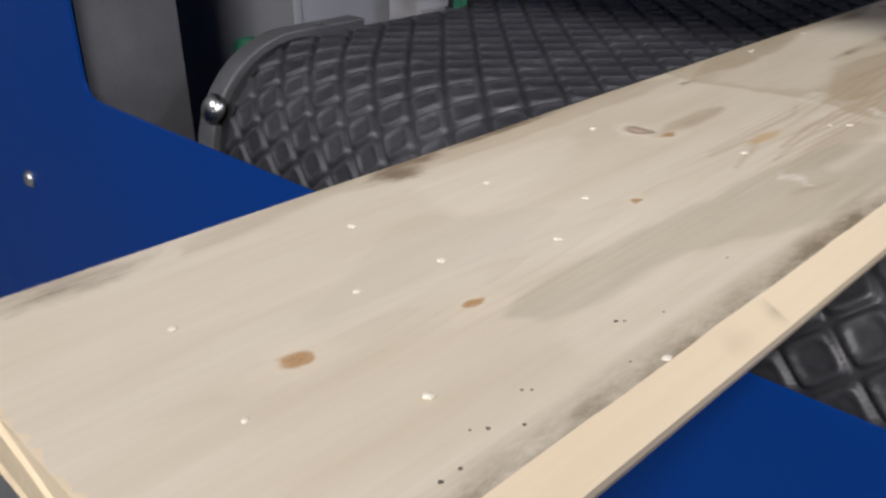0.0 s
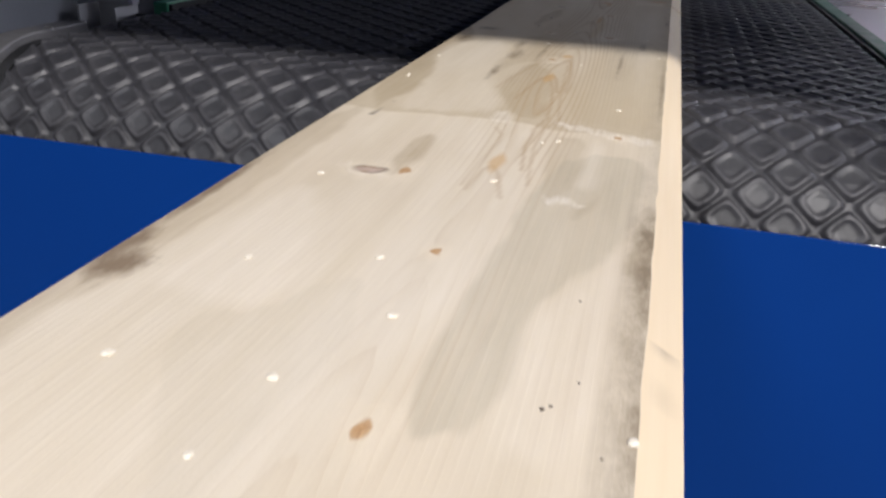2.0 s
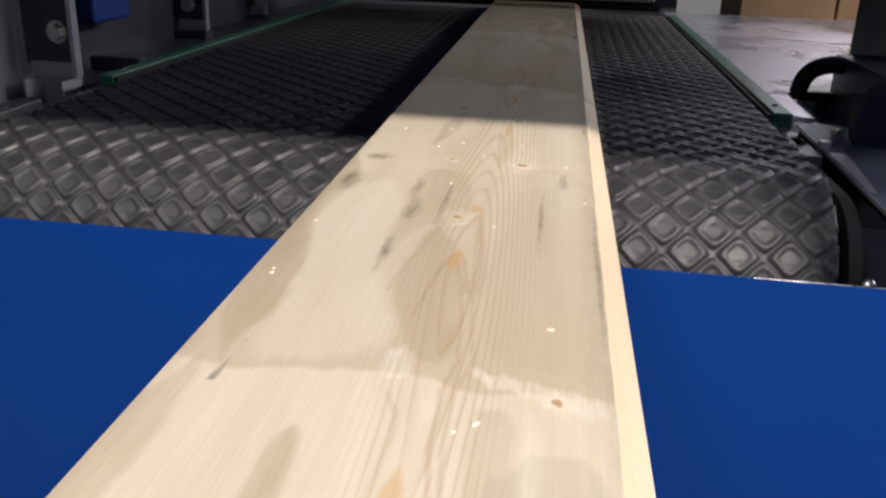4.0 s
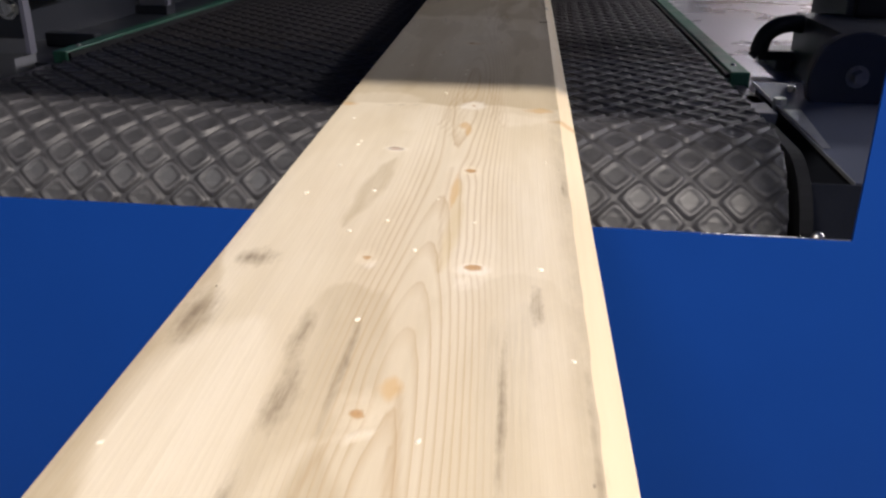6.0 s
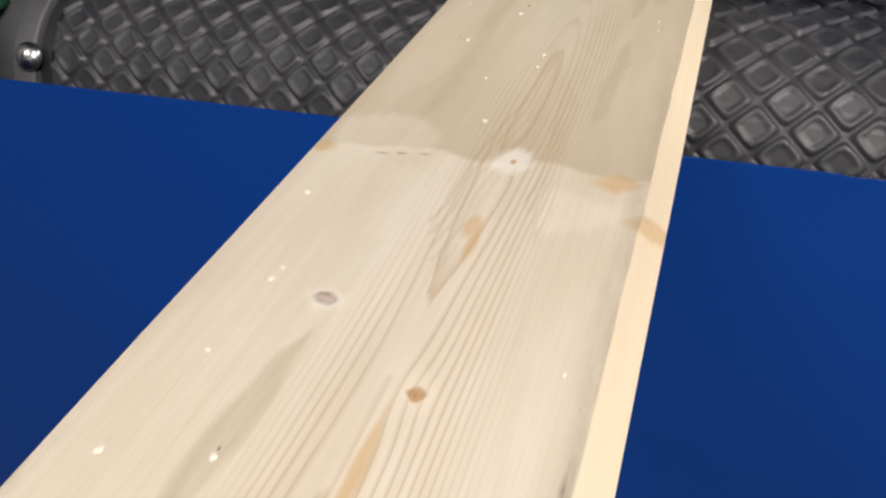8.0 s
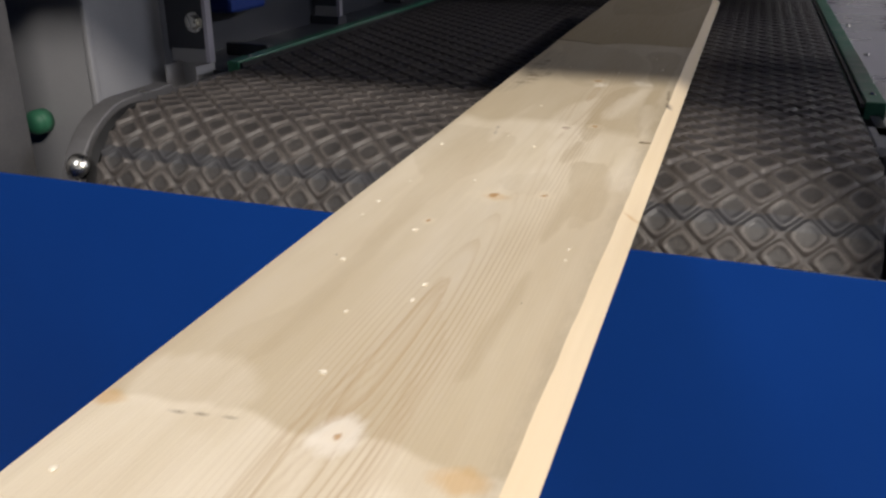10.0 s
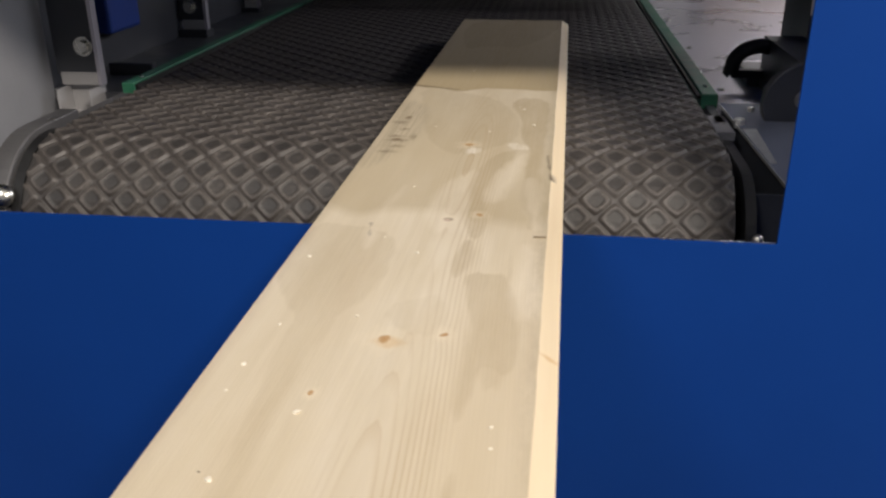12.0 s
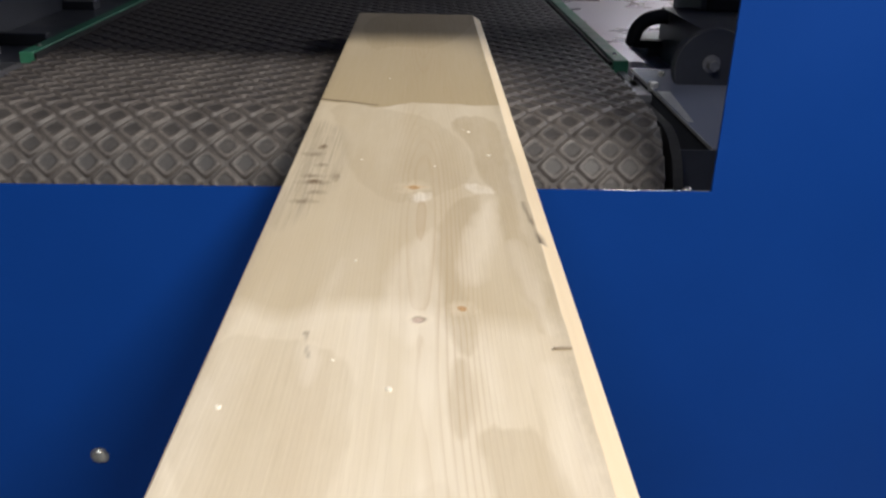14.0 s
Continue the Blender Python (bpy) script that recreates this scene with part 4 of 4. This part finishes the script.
    for kx, ky, rx, ry, deep in KNOTS:
        core = np.maximum(core, spots(x + 0.003 * wob(0.004, 0.004, 52), y + 0.003 * wob(0.004, 0.004, 53), [(kx, ky, rx * 0.86, ry * 0.86)]) * (0.55 + 0.45 * deep))
        halo = np.maximum(halo, spots(x, y, [(kx, ky, rx * 2.0, ry * 2.2)]))
    for (ax, ay), (bx, by), w in CRACKS:
        t = np.clip(((x - ax) * (bx - ax) + (y - ay) * (by - ay)) / ((bx - ax) ** 2 + (by - ay) ** 2), 0, 1)
        d = np.hypot(x - ax - t * (bx - ax) + 0.002 * wob(0.012, 0.02, 14), y - ay - t * (by - ay) + 0.004 * wob(0.012, 0.02, 15))
        crack = np.maximum(crack, np.clip(1.5 - d / w, 0, 1) * (0.9 - 0.5 * t))
    dirt = np.clip((x - 0.177) / 0.011, 0, 1) * (0.5 + 0.5 * smooth_noise(x, y, 0.1, 0.10, 31)) * np.interp(y, [-0.3, -0.16, 0.03, 0.07, 0.9, 2.5], [1.0, 1.7, 1.9, 0.5, 0.42, 0.42]) * np.tile(np.arange(n) < nx, ny + 2)
    dirt = np.maximum(dirt, np.clip(1 - x / 0.010, 0, 1) * smooth_noise(x, y, 0.1, 0.11, 32) * 0.5)
    hollow, rim = np.zeros_like(x), np.zeros_like(x)
    for kx, ky, rx, ry in HOLLOWS:
        d = np.hypot((x - kx) / rx, (y - ky) / ry) + 0.5 * wob(0.004, 0.004, 51)
        hollow = np.maximum(hollow, np.clip((1.1 - d) * 4, 0, 1))
        rim = np.maximum(rim, np.exp(-((d - 1.0) / 0.26) ** 2) * np.clip(0.5 + (y - ky) / ry * 0.5, 0.25, 1))
    fields.update(hollow=hollow, rim=rim, dirt=dirt, core=core, halo=halo, crack=crack, fresh=np.concatenate([np.tile((np.arange(n) >= nx) * 1.0, ny), np.ones(2 * n)]))
    for key, val in fields.items():
        me.attributes.new(key, "FLOAT", "POINT").data.foreach_set("value", val.astype(np.float32))
    me.materials.append(WOOD)
    ob = tagged(new("pine_board", me), "long pale pine board with brown knots and grey stains", "board")
    flake(ob)
    return ob


FLAKES = [(0.094, -0.031), (0.112, -0.073), (0.092, -0.118), (0.050, -0.047), (0.043, -0.121), (0.088, -0.156), (0.116, 0.071), (0.128, 0.144),
          (0.136, 0.151), (0.163, 0.238), (0.013, 0.279), (0.038, 0.052), (0.064, -0.214), (0.123, -0.225), (0.151, -0.182), (0.189, -0.118),
          (0.034, 0.688), (0.024, 0.630), (0.103, 0.547), (0.133, 0.590), (0.170, 0.529), (0.183, 0.439), (0.012, 0.285), (0.013, 0.366),
          (0.125, 0.378), (0.087, 0.466), (0.063, 0.570), (0.082, 0.588), (0.066, 0.638), (0.038, 0.747), (0.176, 0.710), (0.108, 0.627)]
FLAKES2 = [(0.021, 1.136), (0.066, 1.093), (0.041, 1.034), (0.101, 1.016), (0.072, 0.971), (0.088, 0.911), (0.169, 1.092), (0.020, 0.812),
           (0.037, 0.738), (0.021, 1.108), (0.027, 1.185), (0.101, 0.995), (0.016, 1.290), (0.170, 1.074), (0.065, 1.332), (0.095, 1.306),
           (0.073, 1.202), (0.068, 1.452), (0.070, 1.956), (0.058, 1.655), (0.167, 1.672), (0.153, 1.742), (0.148, 1.748), (0.120, 1.640)]


def flake(parent):
    """Small pale splinters and chips that stick to the face."""
    cream = varied("fresh_chip", (0.78, 0.70, 0.55), (0.88, 0.82, 0.70), 300, (0.5, 0.7))
    rng = random.Random(4)
    kinds = []
    for k in range(5):
        bm = B()
        bmesh.ops.create_icosphere(bm, subdivisions=2, radius=0.0019)
        for vert in bm.verts:
            vert.co.x *= 0.7 + 0.5 * rng.random()
            vert.co.y *= 0.8 + 0.7 * rng.random()
            vert.co.z *= 0.35
        me = bpy.data.meshes.new("flake")
        bm.to_mesh(me)
        bm.free()
        me.materials.append(cream)
        kinds.append(me)
    for x, y in FLAKES + FLAKES2:
        ob = new("flake", rng.choice(kinds))
        s = 0.5 + 0.5 * rng.random()
        ob.matrix_basis = pose(x, y, 0.0003, 0, 0, rng.uniform(-60, 60)) @ Matrix.Scale(s, 4)
        ob.parent = parent
    mould = varied("mould_speck", (0.10, 0.08, 0.06), (0.16, 0.13, 0.10), 400, (0.6, 0.8))
    me = kinds[0].copy()
    me.materials[0] = mould
    for x, y in SPECKS:
        ob = new("speck", me)
        ob.matrix_basis = pose(x, y, 0.0, 0, 0, rng.uniform(-90, 90)) @ Matrix.Scale(0.2 + 0.22 * rng.random(), 4)
        ob.parent = parent
    bit = finish("splinter", box(B(), -0.0050, 0.0050, -0.0007, 0.0007, 0, 0.0010), varied("grey_splinter", (0.24, 0.19, 0.13), (0.36, 0.29, 0.20), 200, (0.5, 0.7)), parent, "small grey splinter")
    bit.matrix_basis = pose(0.185, 1.345, 0.0004, 0, 0, 4)


BOARD = board()


def motions():
    speed = 0.1278
    place = lambda t, x0, yaw, z0, tilt, v=speed: (t, pose(x0 - yaw * v * t, -v * t, z0 - tilt * v * t, math.degrees(tilt), 0, -math.degrees(yaw)))
    rows = [place(t, 0, 0, 0, 0) for t in (0.0, 1.6, 3.2)]
    rows += [place(t, 0.0261, -0.0258, -0.004, 0.0216, 0.1283) for t in (5.3, 7.0, 8.7)]
    rows += [place(t, 0.0306, 0.0112, 0.0007, 0.0087) for t in (10.8, 12.4, 14.0)]
    walk(BOARD, rows)
    # heights of the added sheet, keyed to place its shadow edge on the board
    heights = [(0.0, 0.354), (0.8, 0.287), (1.5, 0.247), (2.0, 0.190), (3.0, 0.152), (5.5, 0.152), (6.5, 0.168), (8.7, 0.172), (10.8, 0.345), (14.0, 0.352)]
    walk(BLOCKER, [(t, pose(0, 0.012, h)) for t, h in heights])
    top, arc = YB - YC, math.pi * R
    for i, ob in enumerate(STRIPS):
        start = i * HS
        times = {0.0, 14.0}
        for turn in (0, 1):
            for a, b, n in ((0, top, 4), (top, top + arc, 16), (top + arc, 2 * top + arc, 4), (2 * top + arc, LOOP, 16)):
                for k in range(n):
                    t = (a + (b - a) * k / n + turn * LOOP - start) / speed
                    if 0 < t < 14:
                        times.add(round(t * FPS) / FPS)
        walk(ob, [(t, belt_at(start + speed * t)) for t in sorted(times)])


motions()
